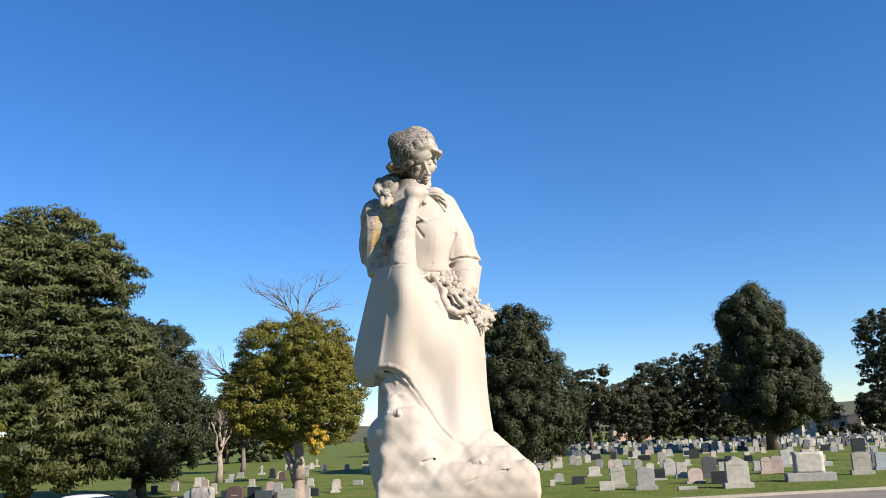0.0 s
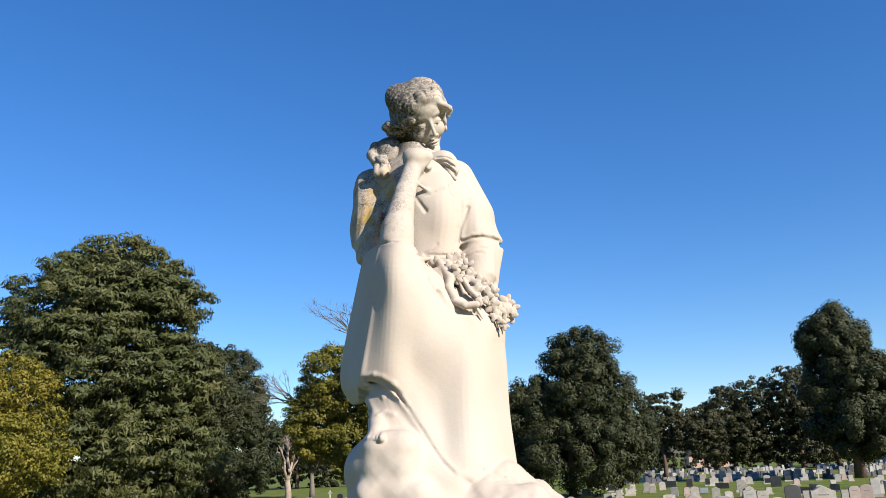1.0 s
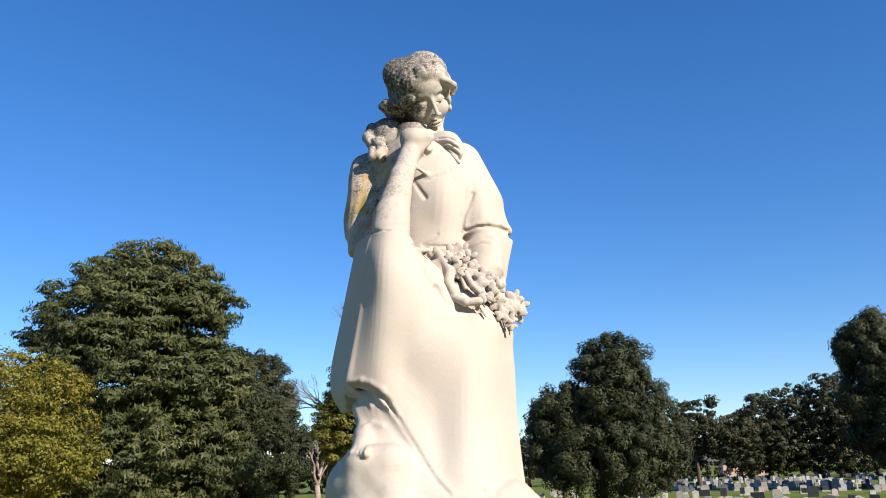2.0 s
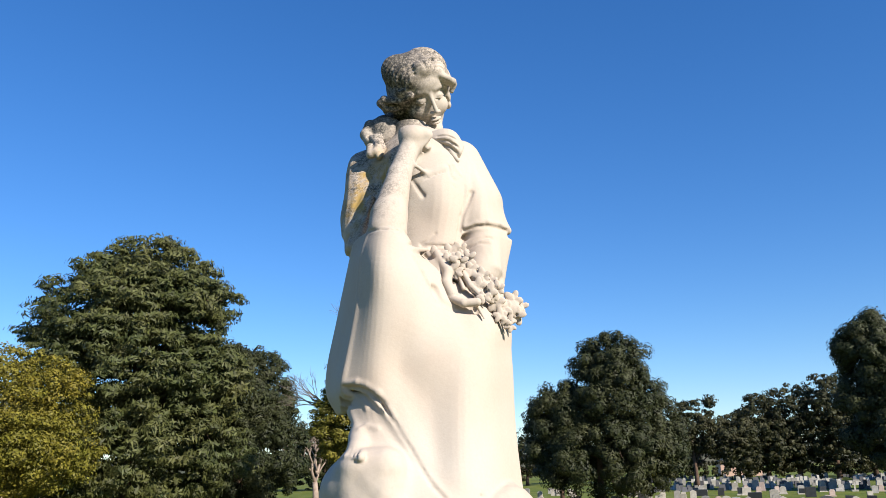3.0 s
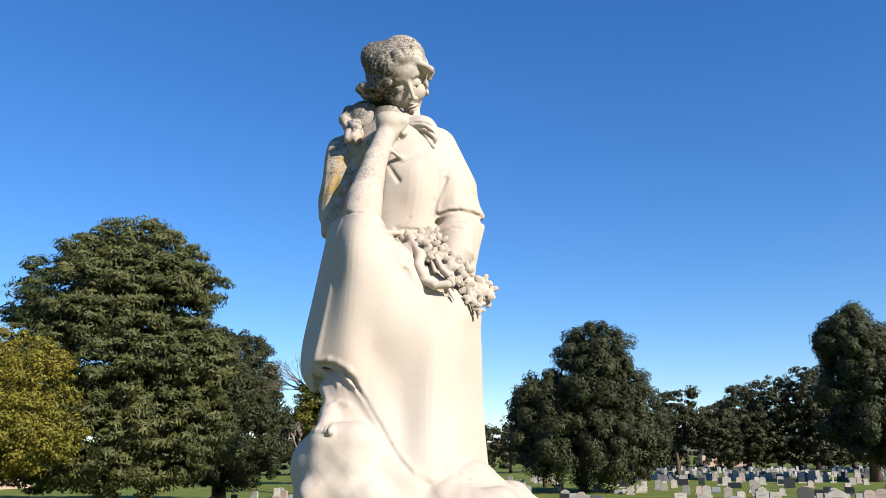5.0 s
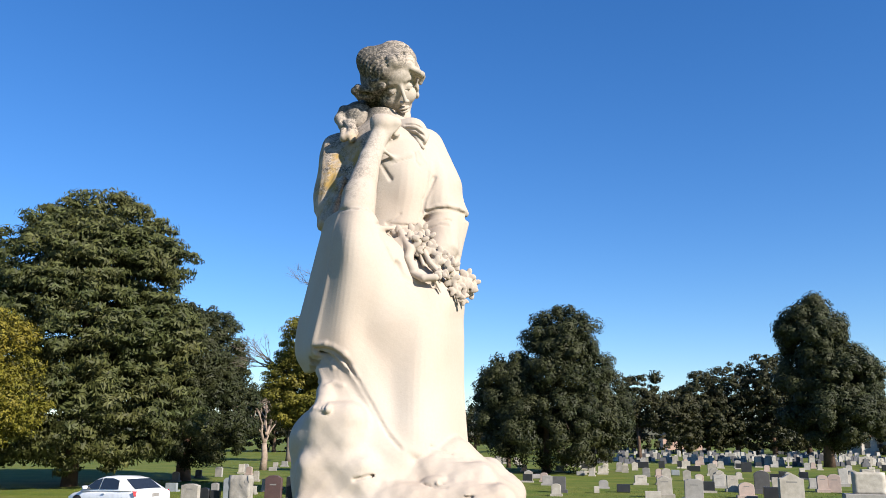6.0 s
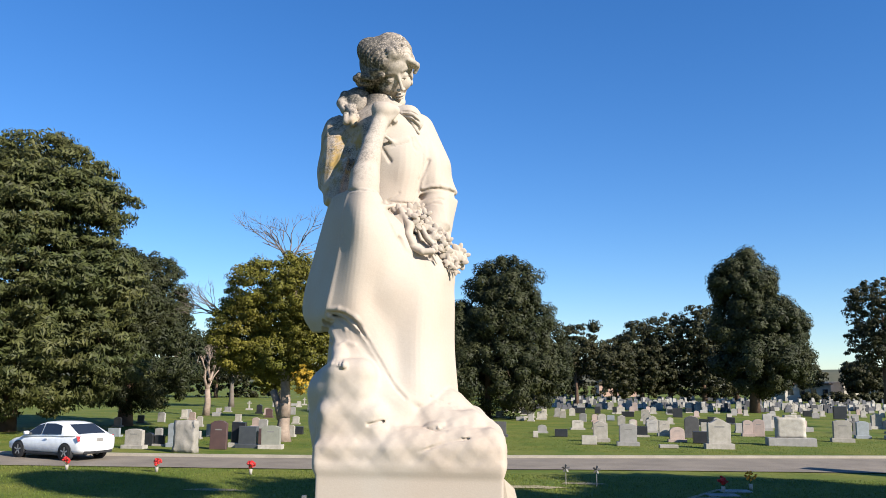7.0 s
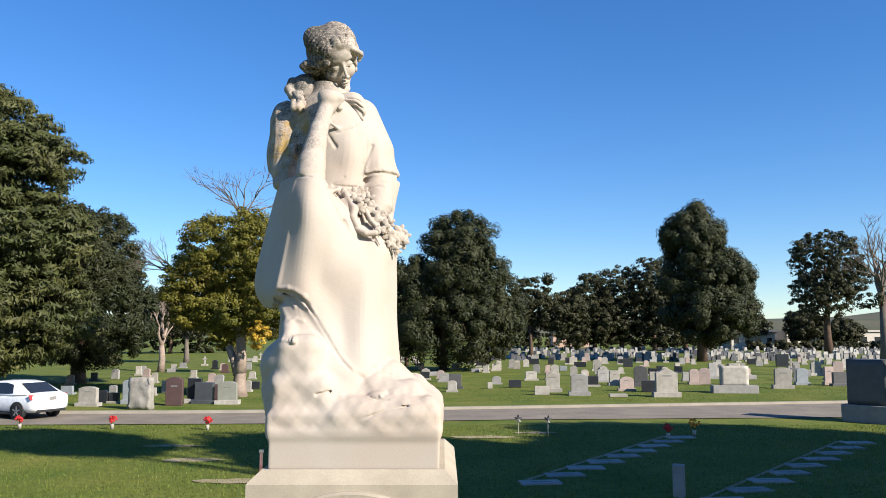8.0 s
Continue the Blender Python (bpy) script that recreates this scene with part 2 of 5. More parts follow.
def slab(lo, hi, r, k=0.01):
    lo, hi = np.array(lo), np.array(hi)
    sl, (x, y, z) = near_cells(lo, hi, k + 0.02)
    c, h = (lo + hi) / 2, (hi - lo) / 2 - r
    qx, qy, qz = (np.abs(p - c[i]) - h[i] for i, p in enumerate((x, y, z)))
    out = np.sqrt(np.maximum(qx, 0) ** 2 + np.maximum(qy, 0) ** 2 + np.maximum(qz, 0) ** 2)
    blend(sl, out + np.minimum(np.maximum(qx, np.maximum(qy, qz)), 0) - r, k, False)


def skin_of(f, lo, cell):
    """The zero surface of the field as quads (one vertex in each cell that it crosses)."""
    s = f < 0
    near = lambda o: tuple(slice(i, n - 1 + i) for i, n in zip(o, f.shape))
    corners = list(itertools.product((0, 1), repeat=3))
    every, some = s[near((0, 0, 0))].copy(), s[near((0, 0, 0))].copy()
    for o in corners[1:]:
        every &= s[near(o)]
        some |= s[near(o)]
    live = some & ~every
    cells = np.argwhere(live)
    at = {o: f[tuple((cells + o).T)] for o in corners}
    acc, cnt = np.zeros((len(cells), 3)), np.zeros(len(cells))
    for o, e in itertools.combinations(corners, 2):
        axis = [i for i in range(3) if o[i] != e[i]]
        if len(axis) > 1:
            continue
        hit = (at[o] < 0) != (at[e] < 0)
        t = np.where(hit, at[o] / np.where(hit, at[o] - at[e], 1), 0)
        for i in range(3):
            acc[:, i] += np.where(hit, t if i == axis[0] else o[i], 0)
        cnt += hit
    idx = -np.ones(live.shape, int)
    idx[live] = np.arange(len(cells))
    verts = lo + cell * (cells + acc / cnt[:, None])
    faces = []
    for axis in range(3):
        b, c = [(1, 2), (2, 0), (0, 1)][axis]
        n0 = [slice(0, n) for n in s.shape]
        n1 = list(n0)
        n0[axis], n1[axis] = slice(0, s.shape[axis] - 1), slice(1, None)
        cross = s[tuple(n0)] != s[tuple(n1)]
        at = np.argwhere(cross)
        ok = (at[:, b] > 0) & (at[:, c] > 0) & (at[:, b] < s.shape[b] - 1) & (at[:, c] < s.shape[c] - 1)
        at = at[ok]
        inside = s[tuple(at.T)]
        quad = []
        for db, dc in ((-1, -1), (0, -1), (0, 0), (-1, 0)):
            p = at.copy()
            p[:, b] += db
            p[:, c] += dc
            quad.append(idx[tuple(p.T)])
        quad = np.stack(quad, 1)
        quad[~inside] = quad[~inside][:, ::-1]
        faces.append(quad)
    return verts, np.concatenate(faces)


def curve_through(rows, steps):
    """A grid of control points made finer along its first axis, smoothly."""
    g = np.array(rows, dtype=float)
    full = np.concatenate([2 * g[:1] - g[1:2], g, 2 * g[-1:] - g[-2:-1]])
    fine = []
    for i in range(len(g) - 1):
        p0, p1, p2, p3 = full[i:i + 4]
        for t in np.arange(steps) / steps:
            fine.append(0.5 * (2 * p1 + (p2 - p0) * t + (2 * p0 - 5 * p1 + 4 * p2 - p3) * t ** 2 + (3 * p1 - p0 - 3 * p2 + p3) * t ** 3))
    return np.array(fine + [g[-1]])


def far_from_triangle(x, y, z, a, b, c):
    """Distance of the points x, y, z to the triangle a, b, c."""
    n = np.cross(b - a, c - a)
    area = n @ n + 1e-12
    w = [x - a[0], y - a[1], z - a[2]]
    h = w[0] * n[0] + w[1] * n[1] + w[2] * n[2]
    inside = np.ones(x.shape, bool)
    edge = np.full(x.shape, 9.0, np.float32)
    for p, q in ((a, b), (b, c), (c, a)):
        d = q - p
        v = [x - p[0], y - p[1], z - p[2]]
        t = np.clip((v[0] * d[0] + v[1] * d[1] + v[2] * d[2]) / (d @ d + 1e-12), 0, 1)
        edge = np.minimum(edge, (v[0] - t * d[0]) ** 2 + (v[1] - t * d[1]) ** 2 + (v[2] - t * d[2]) ** 2)
        m = np.cross(n, d)
        inside &= v[0] * m[0] + v[1] * m[1] + v[2] * m[2] >= 0
    return np.sqrt(np.where(inside, h * h / area, edge))


def cloth(rows, r, k, steps=4):
    """A sheet of cloth, 2 r thick, hung smoothly through a grid of control points."""
    g = curve_through(rows, steps)
    g = np.swapaxes(curve_through(np.swapaxes(g, 0, 1), steps), 0, 1)
    pad = r + k + 0.02
    sl, (x, y, z) = near_cells(g.min((0, 1)), g.max((0, 1)), pad)
    d = np.full(x.shape, 0.2, np.float32)
    lo = np.array([x[0, 0, 0], y[0, 0, 0], z[0, 0, 0]])
    for i in range(g.shape[0] - 1):
        for j in range(g.shape[1] - 1):
            for tri in ((g[i, j], g[i + 1, j], g[i + 1, j + 1]), (g[i, j], g[i + 1, j + 1], g[i, j + 1])):
                q = np.array(tri)
                a = np.clip(((q.min(0) - pad - lo) / CELL).astype(int), 0, None)
                b = np.clip(((q.max(0) + pad - lo) / CELL).astype(int) + 2, 0, d.shape)
                box = tuple(slice(int(m), int(n)) for m, n in zip(a, b))
                d[box] = np.minimum(d[box], far_from_triangle(x[box], y[box], z[box], *q) - r)
    blend(sl, d, k, False)


open_block((-0.42, -0.30, -0.02), (0.31, 0.42, 1.22), 0.0036)
slab((-0.230, -0.262, -0.004), (0.240, 0.34, 0.100), 0.004, 0.012)
slab((-0.240, -0.262, 0.080), (0.242, 0.33, 0.150), 0.012, 0.02)
slab((-0.240, -0.250, 0.100), (-0.060, 0.25, 0.255), 0.035, 0.03)
slab((-0.232, -0.240, 0.200), (-0.090, 0.20, 0.365), 0.045, 0.02)
slab((-0.060, -0.250, 0.100), (0.232, 0.30, 0.192), 0.03, 0.05)
slab((0.02, -0.20, 0.150), (0.19, 0.28, 0.235), 0.035, 0.04)
ball((-0.192, -0.1, 0.202), (0.092, 0.119, 0.132), 0, 0.0250)
ball((-0.043, -0.08, 0.109), (0.205, 0.145, 0.111), 0, 0.0400)
ball((0.108, -0.07, 0.108), (0.124, 0.137, 0.077), -12, 0.0250)
ball((0.003, -0.04, 0.181), (0.157, 0.139, 0.096), -30, 0.0400)
ball((-0.136, -0.04, 0.266), (0.130, 0.122, 0.104), 0, 0.0400)
cone((-0.089, 0.12, 0.35), (-0.049, 0.12, 0.097), 0.1297, 0.2038, 0.040)
cone((0.037, -0.21, 0.138), (0.203, -0.17, 0.155), 0.0194, 0.0231, 0.020)
weather(0.40, 0.0014)
weather(0.40, 0.0015)
ball((-0.126, 0.19, 1.025), (0.137, 0.118, 0.175), 0, 0.03)
cone((-0.217, 0.2, 1.113), (-0.058, 0.23, 1.095), 0.0687, 0.0695, 0.03)
cone((-0.128, 0.18, 0.924), (-0.1, 0.17, 0.729), 0.1175, 0.1473, 0.04)
ball((-0.075, 0.125, 0.986), (0.063, 0.048, 0.074), 0, 0.03)
cone((-0.157, 0.18, 1.221), (-0.143, 0.19, 1.114), 0.0455, 0.0647, 0.02)
cone((-0.124, 0.2, 0.733), (-0.115, 0.18, 0.35), 0.1528, 0.1801, 0.05)
cloth([[(-0.2891, 0.2, 1.159), (-0.318, 0.19, 1.1411), (-0.3396, 0.22, 1.1079)], [(-0.2584, 0.14, 1.0715), (-0.3048, 0.13, 1.0638), (-0.3357, 0.2, 1.0511)], [(-0.2553, 0.11, 1.0058), (-0.299, 0.1, 0.9905), (-0.3415, 0.2, 1.0159)], [(-0.2568, 0.085, 0.9822), (-0.2992, 0.08, 0.9235), (-0.3408, 0.18, 0.9727)], [(-0.2637, 0.07, 0.9372), (-0.2925, 0.07, 0.8859), (-0.3304, 0.16, 0.9189)]], 0.012, 0.012, 3)
cloth([[(-0.2377, 0.07, 0.9832), (-0.2577, 0.05, 0.9305)], [(-0.2462, 0.05, 0.94), (-0.2715, 0.04, 0.8875)], [(-0.2512, 0.03, 0.8831), (-0.2794, 0.03, 0.8491)], [(-0.2536, 0.03, 0.8474), (-0.2883, 0.05, 0.8392)]], 0.009, 0.006, 3)
cone((-0.2899, 0.09, 0.8959), (-0.289, 0.07, 0.8504), 0.022, 0.016, 0.008)
cone((-0.2519, 0.09, 0.9381), (-0.2539, 0.05, 0.8528), 0.03, 0.028, 0.008)
cone((-0.2821, 0.13, 0.9759), (-0.2838, 0.1, 0.8759), 0.03, 0.026, 0.01)
cone((-0.2519, 0.2, 1.1095), (-0.2577, 0.14, 0.9928), 0.05, 0.05, 0.02)
cone((-0.1348, 0.045, 1.0893), (-0.1495, 0.01, 1.0143), 0.026, 0.029, 0.008)
cone((-0.1495, 0.01, 1.0143), (-0.1604, -0.05, 0.8919), 0.029, 0.043, 0.008)
cone((-0.1604, -0.05, 0.8919), (-0.1591, -0.07, 0.8474), 0.043, 0.046, 0.008)
ball((-0.1253, 0.055, 1.1293), (0.036, 0.032, 0.03), -32, 0.014)
cone((-0.1414, 0.055, 1.1432), (-0.0912, 0.06, 1.1359), 0.02, 0.018, 0.012)
cone((-0.1225, 0.055, 1.1044), (-0.0925, 0.065, 1.1119), 0.018, 0.014, 0.012)
cone((-0.0399, 0.24, 1.1227), (0.0128, 0.21, 0.9949), 0.064, 0.066, 0.02)
cloth([[(-0.0338, 0.16, 1.1105), (0.002, 0.17, 1.1001), (0.0261, 0.24, 1.0843)], [(0.0041, 0.115, 1.0019), (0.0394, 0.13, 0.9967), (0.0601, 0.22, 1.0103)], [(-0.0079, 0.1, 0.9379), (0.0469, 0.105, 0.9353), (0.0782, 0.2, 0.9401)], [(-0.0166, 0.095, 0.8884), (0.0514, 0.095, 0.8967), (0.0915, 0.19, 0.9071)]], 0.011, 0.012, 4)
cone((0.0346, 0.14, 0.8772), (0.0404, 0.08, 0.7775), 0.052, 0.04, 0.01)
cone((0.0696, 0.16, 0.8864), (0.0696, 0.09, 0.7015), 0.024, 0.015, 0.012)
cone((0.0404, 0.08, 0.7775), (0.0154, 0.03, 0.7262), 0.036, 0.026, 0.012)
cloth([[(-0.0123, 0.09, 0.8475), (0.0518, 0.085, 0.8604), (0.0968, 0.17, 0.8724)], [(0.0056, 0.08, 0.8221), (0.0593, 0.075, 0.8343), (0.0889, 0.15, 0.8277)], [(0.0323, 0.06, 0.7732), (0.0706, 0.06, 0.7819), (0.0792, 0.12, 0.7704)]], 0.008, 0.008, 3)
cloth([[(-0.1045, 0.1, 1.1025), (-0.0603, 0.1, 1.0892), (-0.0143, 0.13, 1.0782)], [(-0.1187, 0.075, 1.0357), (-0.0556, 0.07, 1.0105), (-0.005, 0.11, 1.0115)], [(-0.1281, 0.07, 0.9671), (-0.0545, 0.06, 0.9506), (-0.0067, 0.095, 0.951)], [(-0.1385, 0.07, 0.9087), (-0.0624, 0.06, 0.8929), (-0.0177, 0.085, 0.8899)], [(-0.1444, 0.07, 0.8581), (-0.0691, 0.055, 0.8446), (-0.03, 0.07, 0.8418)]], 0.01, 0.015, 4)
cloth([[(-0.1924, -0.085, 0.84), (-0.1537, -0.115, 0.8339), (-0.1223, -0.1, 0.8307), (-0.1109, -0.06, 0.8091), (-0.1132, -0.01, 0.8118), (-0.1169, 0.03, 0.817), (-0.124, 0.08, 0.8234)], [(-0.2046, -0.1, 0.7756), (-0.1515, -0.15, 0.7468), (-0.097, -0.12, 0.7354), (-0.0583, -0.065, 0.702), (-0.0254, -0.045, 0.6642), (0.0399, -0.01, 0.6675), (0.071, 0.07, 0.6662)], [(-0.2068, -0.115, 0.6819), (-0.1559, -0.15, 0.6474), (-0.095, -0.13, 0.6234), (-0.0448, -0.1, 0.5891), (0.0119, -0.088, 0.5639), (0.0571, -0.045, 0.5555), (0.0891, 0.07, 0.5694)], [(-0.2231, -0.12, 0.5819), (-0.1657, -0.148, 0.5513), (-0.1155, -0.128, 0.5159), (-0.0575, -0.105, 0.457), (0.014, -0.118, 0.4191), (0.0599, -0.06, 0.4093), (0.0922, 0.06, 0.4082)], [(-0.2379, -0.125, 0.5017), (-0.1706, -0.15, 0.4769), (-0.1101, -0.15, 0.3981), (-0.0431, -0.165, 0.2939), (0.0185, -0.165, 0.2536), (0.0686, -0.11, 0.24), (0.1083, 0.02, 0.2544)]], 0.011, 0.006, 6)
cloth([[(-0.1924, -0.085, 0.84), (-0.2413, -0.02, 0.8398), (-0.2741, 0.06, 0.8424)], [(-0.2046, -0.1, 0.7756), (-0.2542, -0.02, 0.7716), (-0.2998, 0.09, 0.7717)], [(-0.2068, -0.115, 0.6819), (-0.2664, -0.02, 0.6776), (-0.3297, 0.12, 0.6786)], [(-0.2231, -0.12, 0.5819), (-0.2823, -0.02, 0.5795), (-0.359, 0.14, 0.5691)], [(-0.2379, -0.125, 0.5017), (-0.284, -0.03, 0.4951), (-0.3591, 0.14, 0.5062)], [(-0.2428, -0.1, 0.4753), (-0.2732, -0.02, 0.4553), (-0.3298, 0.12, 0.4626)]], 0.011, 0.005, 6)
cone((-0.1562, -0.08, 0.7908), (-0.1531, -0.07, 0.6367), 0.04, 0.052, 0.03)
cone((-0.1531, -0.07, 0.6367), (-0.1591, -0.08, 0.5352), 0.052, 0.05, 0.03)
cone((-0.2132, 0.04, 0.7835), (-0.231, 0.06, 0.5546), 0.045, 0.062, 0.03)
cone((-0.1067, 0.0, 0.6998), (-0.0772, -0.02, 0.5391), 0.085, 0.1, 0.03)
cone((0.0045, 0.08, 0.601), (0.0046, 0.03, 0.2695), 0.075, 0.08, 0.03)
cone((-0.0772, -0.02, 0.5391), (-0.0402, -0.03, 0.3066), 0.1, 0.1, 0.03)
cloth([[(-0.2307, -0.09, 0.4709), (-0.1701, -0.13, 0.4704), (-0.1121, -0.142, 0.3985)], [(-0.2174, -0.115, 0.4352), (-0.1669, -0.14, 0.4253), (-0.0978, -0.152, 0.3584)], [(-0.1979, -0.145, 0.3983), (-0.1444, -0.155, 0.3807), (-0.0671, -0.16, 0.3083)], [(-0.1733, -0.17, 0.3597), (-0.1047, -0.172, 0.3253), (-0.025, -0.172, 0.2629)], [(-0.1495, -0.178, 0.3098), (-0.0856, -0.18, 0.2819), (-0.0081, -0.175, 0.2334)]], 0.012, 0.014, 4)
cone((-0.1959, -0.06, 0.4405), (-0.0909, -0.08, 0.3079), 0.055, 0.07, 0.03)
cone((-0.1837, -0.14, 0.2878), (-0.0571, -0.13, 0.2098), 0.075, 0.08, 0.03)
ball((-0.2247, -0.1, 0.2852), (0.062, 0.115, 0.058), 0, 0.02)
cone((-0.2231, -0.16, 0.3064), (-0.2399, -0.15, 0.2645), 0.028, 0.035, 0.02)
cone((-0.1034, 0.0, 0.7918), (-0.0706, -0.03, 0.726), 0.017, 0.012, 0.004, True)
hollow((-0.0415, 0.01, 0.7183), (0.034, 0.035, 0.022), -30, 0.006)
cone((-0.2008, -0.135, 0.3873), (-0.1925, -0.185, 0.3609), 0.026, 0.02, 0.01)
cone((-0.1925, -0.185, 0.3609), (-0.1933, -0.205, 0.3518), 0.02, 0.013, 0.008)
cone((-0.2043, -0.2, 0.3587), (-0.2031, -0.225, 0.3474), 0.0056, 0.0062, 0.0015)
cone((-0.1961, -0.2, 0.3574), (-0.1938, -0.229, 0.3461), 0.0061, 0.0068, 0.0015)
cone((-0.1867, -0.2, 0.3572), (-0.1834, -0.233, 0.3458), 0.0067, 0.0075, 0.0015)
cone((-0.1751, -0.2, 0.357), (-0.1708, -0.237, 0.3455), 0.0088, 0.0098, 0.0015)
crease([(-0.1984, -0.2087, 0.3671), (-0.1947, -0.2377, 0.3471)], 0.0022, 0.002)
crease([(-0.1893, -0.2117, 0.3658), (-0.1858, -0.2407, 0.3458)], 0.0022, 0.002)
crease([(-0.1809, -0.2087, 0.3667), (-0.1755, -0.2447, 0.3466)], 0.0022, 0.002)
crease([(-0.2342, -0.134, 0.4909), (-0.2109, -0.145, 0.4903), (-0.1857, -0.155, 0.4826), (-0.1614, -0.159, 0.4675), (-0.1432, -0.159, 0.4519)], 0.008, 0.004)
crease([(-0.1462, -0.1517, 0.4529), (-0.124, -0.1627, 0.4183), (-0.1064, -0.1667, 0.3895), (-0.0847, -0.1697, 0.3578), (-0.0602, -0.1767, 0.3191), (-0.0394, -0.1847, 0.2899), (-0.0126, -0.1917, 0.2634)], 0.0058, 0.003)
strand([(-0.2315, -0.134, 0.5003), (-0.2052, -0.147, 0.5004), (-0.1812, -0.153, 0.493), (-0.1554, -0.158, 0.4754), (-0.1403, -0.151, 0.4558), (-0.1226, -0.154, 0.423)], 0.0055, 0.006)
cone((-0.2483, -0.09, 0.4618), (-0.2104, -0.11, 0.4508), 0.018, 0.01, 0.004, True)
cone((-0.2601, -0.06, 0.4399), (-0.2325, -0.09, 0.4253), 0.02, 0.01, 0.004, True)
strand([(-0.235, -0.1217, 0.4801), (-0.2183, -0.1107, 0.4769), (-0.1916, -0.1327, 0.46), (-0.1845, -0.1397, 0.4441)], 0.006, 0.005)
strand([(-0.1956, -0.1585, 0.4021), (-0.1809, -0.1515, 0.4089), (-0.1572, -0.1585, 0.4022)], 0.0045, 0.006)
crease([(0.0497, -0.1482, 0.2675), (0.0709, -0.1402, 0.2606), (0.095, -0.1372, 0.2527)], 0.004, 0.003)
crease([(-0.1161, -0.0829, 0.861), (-0.1153, -0.1079, 0.8335), (-0.1161, -0.1259, 0.8126)], 0.003, 0.003)
crease([(-0.1972, -0.097, 0.8438), (-0.1699, -0.119, 0.8407), (-0.1393, -0.126, 0.8378), (-0.1195, -0.112, 0.8366)], 0.0032, 0.002)
strand([(-0.0913, -0.1082, 0.7784), (-0.0735, -0.0972, 0.7439), (-0.051, -0.0852, 0.6992), (-0.0236, -0.0722, 0.6647), (0.042, -0.0212, 0.6686)], 0.005, 0.005)
crease([(-0.0479, -0.08, 0.7063), (-0.0309, -0.084, 0.679), (-0.0035, -0.062, 0.664), (0.0354, -0.034, 0.6635)], 0.0125, 0.004)
crease([(-0.0986, -0.1082, 0.8021), (-0.1018, 0.0428, 0.8424), (-0.0604, 0.0448, 0.8387), (-0.0224, 0.0648, 0.8402)], 0.004, 0.003)
strand([(-0.098, -0.1007, 0.7937), (-0.0879, 0.0473, 0.8315), (-0.0291, 0.0673, 0.8315)], 0.006, 0.006)
crease([(-0.105, 0.045, 0.846), (-0.0849, 0.043, 0.8554), (-0.0687, 0.047, 0.8726)], 0.0034, 0.003)
crease([(-0.0964, 0.0579, 1.0174), (-0.0754, 0.0609, 1.0257), (-0.0457, 0.0719, 1.0393)], 0.0038, 0.003)
crease([(-0.1275, 0.0598, 1.0166), (-0.1167, 0.0568, 0.9996), (-0.1003, 0.0528, 0.9731)], 0.0075, 0.003)
strand([(-0.1159, 0.0278, 1.0466), (-0.0897, 0.0648, 1.0329), (-0.0492, 0.0798, 1.0487)], 0.005, 0.007)
crease([(0.0145, 0.1001, 0.989), (0.0046, 0.0851, 0.952), (-0.0077, 0.0781, 0.9212), (-0.0136, 0.0751, 0.8829), (-0.0194, 0.0641, 0.8485), (-0.0274, 0.0601, 0.8309)], 0.0065, 0.003)
crease([(-0.0012, 0.0941, 1.0059), (-0.0021, 0.0861, 0.9703), (-0.0051, 0.0831, 0.9399)], 0.003, 0.004)
crease([(-0.0021, 0.0824, 0.8841), (0.0254, 0.0784, 0.8911), (0.0538, 0.0854, 0.8926), (0.0785, 0.1114, 0.8928), (0.093, 0.1594, 0.8985)], 0.0055, 0.003)
strand([(-0.0012, 0.0825, 0.8931), (0.0271, 0.0825, 0.9012), (0.0542, 0.0895, 0.9042), (0.0786, 0.1185, 0.9054), (0.0952, 0.1725, 0.9085)], 0.0045, 0.004)
crease([(0.0219, 0.068, 0.8508), (0.0465, 0.072, 0.8588), (0.0644, 0.083, 0.8593)], 0.0034, 0.004)
crease([(0.0007, 0.0761, 0.833), (0.0305, 0.0651, 0.8451), (0.0603, 0.0681, 0.8411)], 0.003, 0.005)
crease([(-0.0393, 0.0856, 1.0562), (-0.0336, 0.0756, 1.0322), (-0.0229, 0.0786, 1.0159), (-0.0154, 0.0856, 1.0208)], 0.0048, 0.002)
strand([(-0.0291, 0.0983, 1.0614), (-0.0235, 0.0983, 1.0472), (-0.0141, 0.1013, 1.0353)], 0.006, 0.003)
crease([(-0.0186, 0.0912, 1.0471), (-0.0065, 0.1152, 1.0597)], 0.0028, 0.002)
crease([(-0.0262, 0.0722, 1.0001), (-0.0223, 0.0732, 0.9942)], 0.0028, 0.002)
crease([(-0.0875, 0.1432, 1.1798), (-0.0778, 0.0632, 1.1198), (-0.0907, 0.0542, 1.0989), (-0.112, 0.0782, 1.0951)], 0.006, 0.002)
crease([(-0.2362, 0.0538, 0.9661), (-0.2526, 0.0318, 0.9248), (-0.2739, 0.0318, 0.8972)], 0.004, 0.003)
crease([(-0.2413, 0.0609, 0.9838), (-0.2704, 0.0609, 0.9501), (-0.2896, 0.0579, 0.9238)], 0.0036, 0.003)
crease([(-0.2415, 0.0425, 0.9421), (-0.2615, 0.0245, 0.8899), (-0.276, 0.0215, 0.8656)], 0.005, 0.003)
crease([(-0.102, -0.25, 0.198), (-0.074, -0.245, 0.205), (-0.051, -0.203, 0.207)], 0.0039, 0.0030)
crease([(0.03, -0.271, 0.134), (0.057, -0.266, 0.144), (0.104, -0.262, 0.161), (0.153, -0.254, 0.167)], 0.0039, 0.0030)
ball((-0.126, 0.19, 1.025), (0.137, 0.118, 0.175), 0, 0.0300)
ball((0.065, -0.208, 0.196), (0.028, 0.023, 0.011), -8, 0.0040)
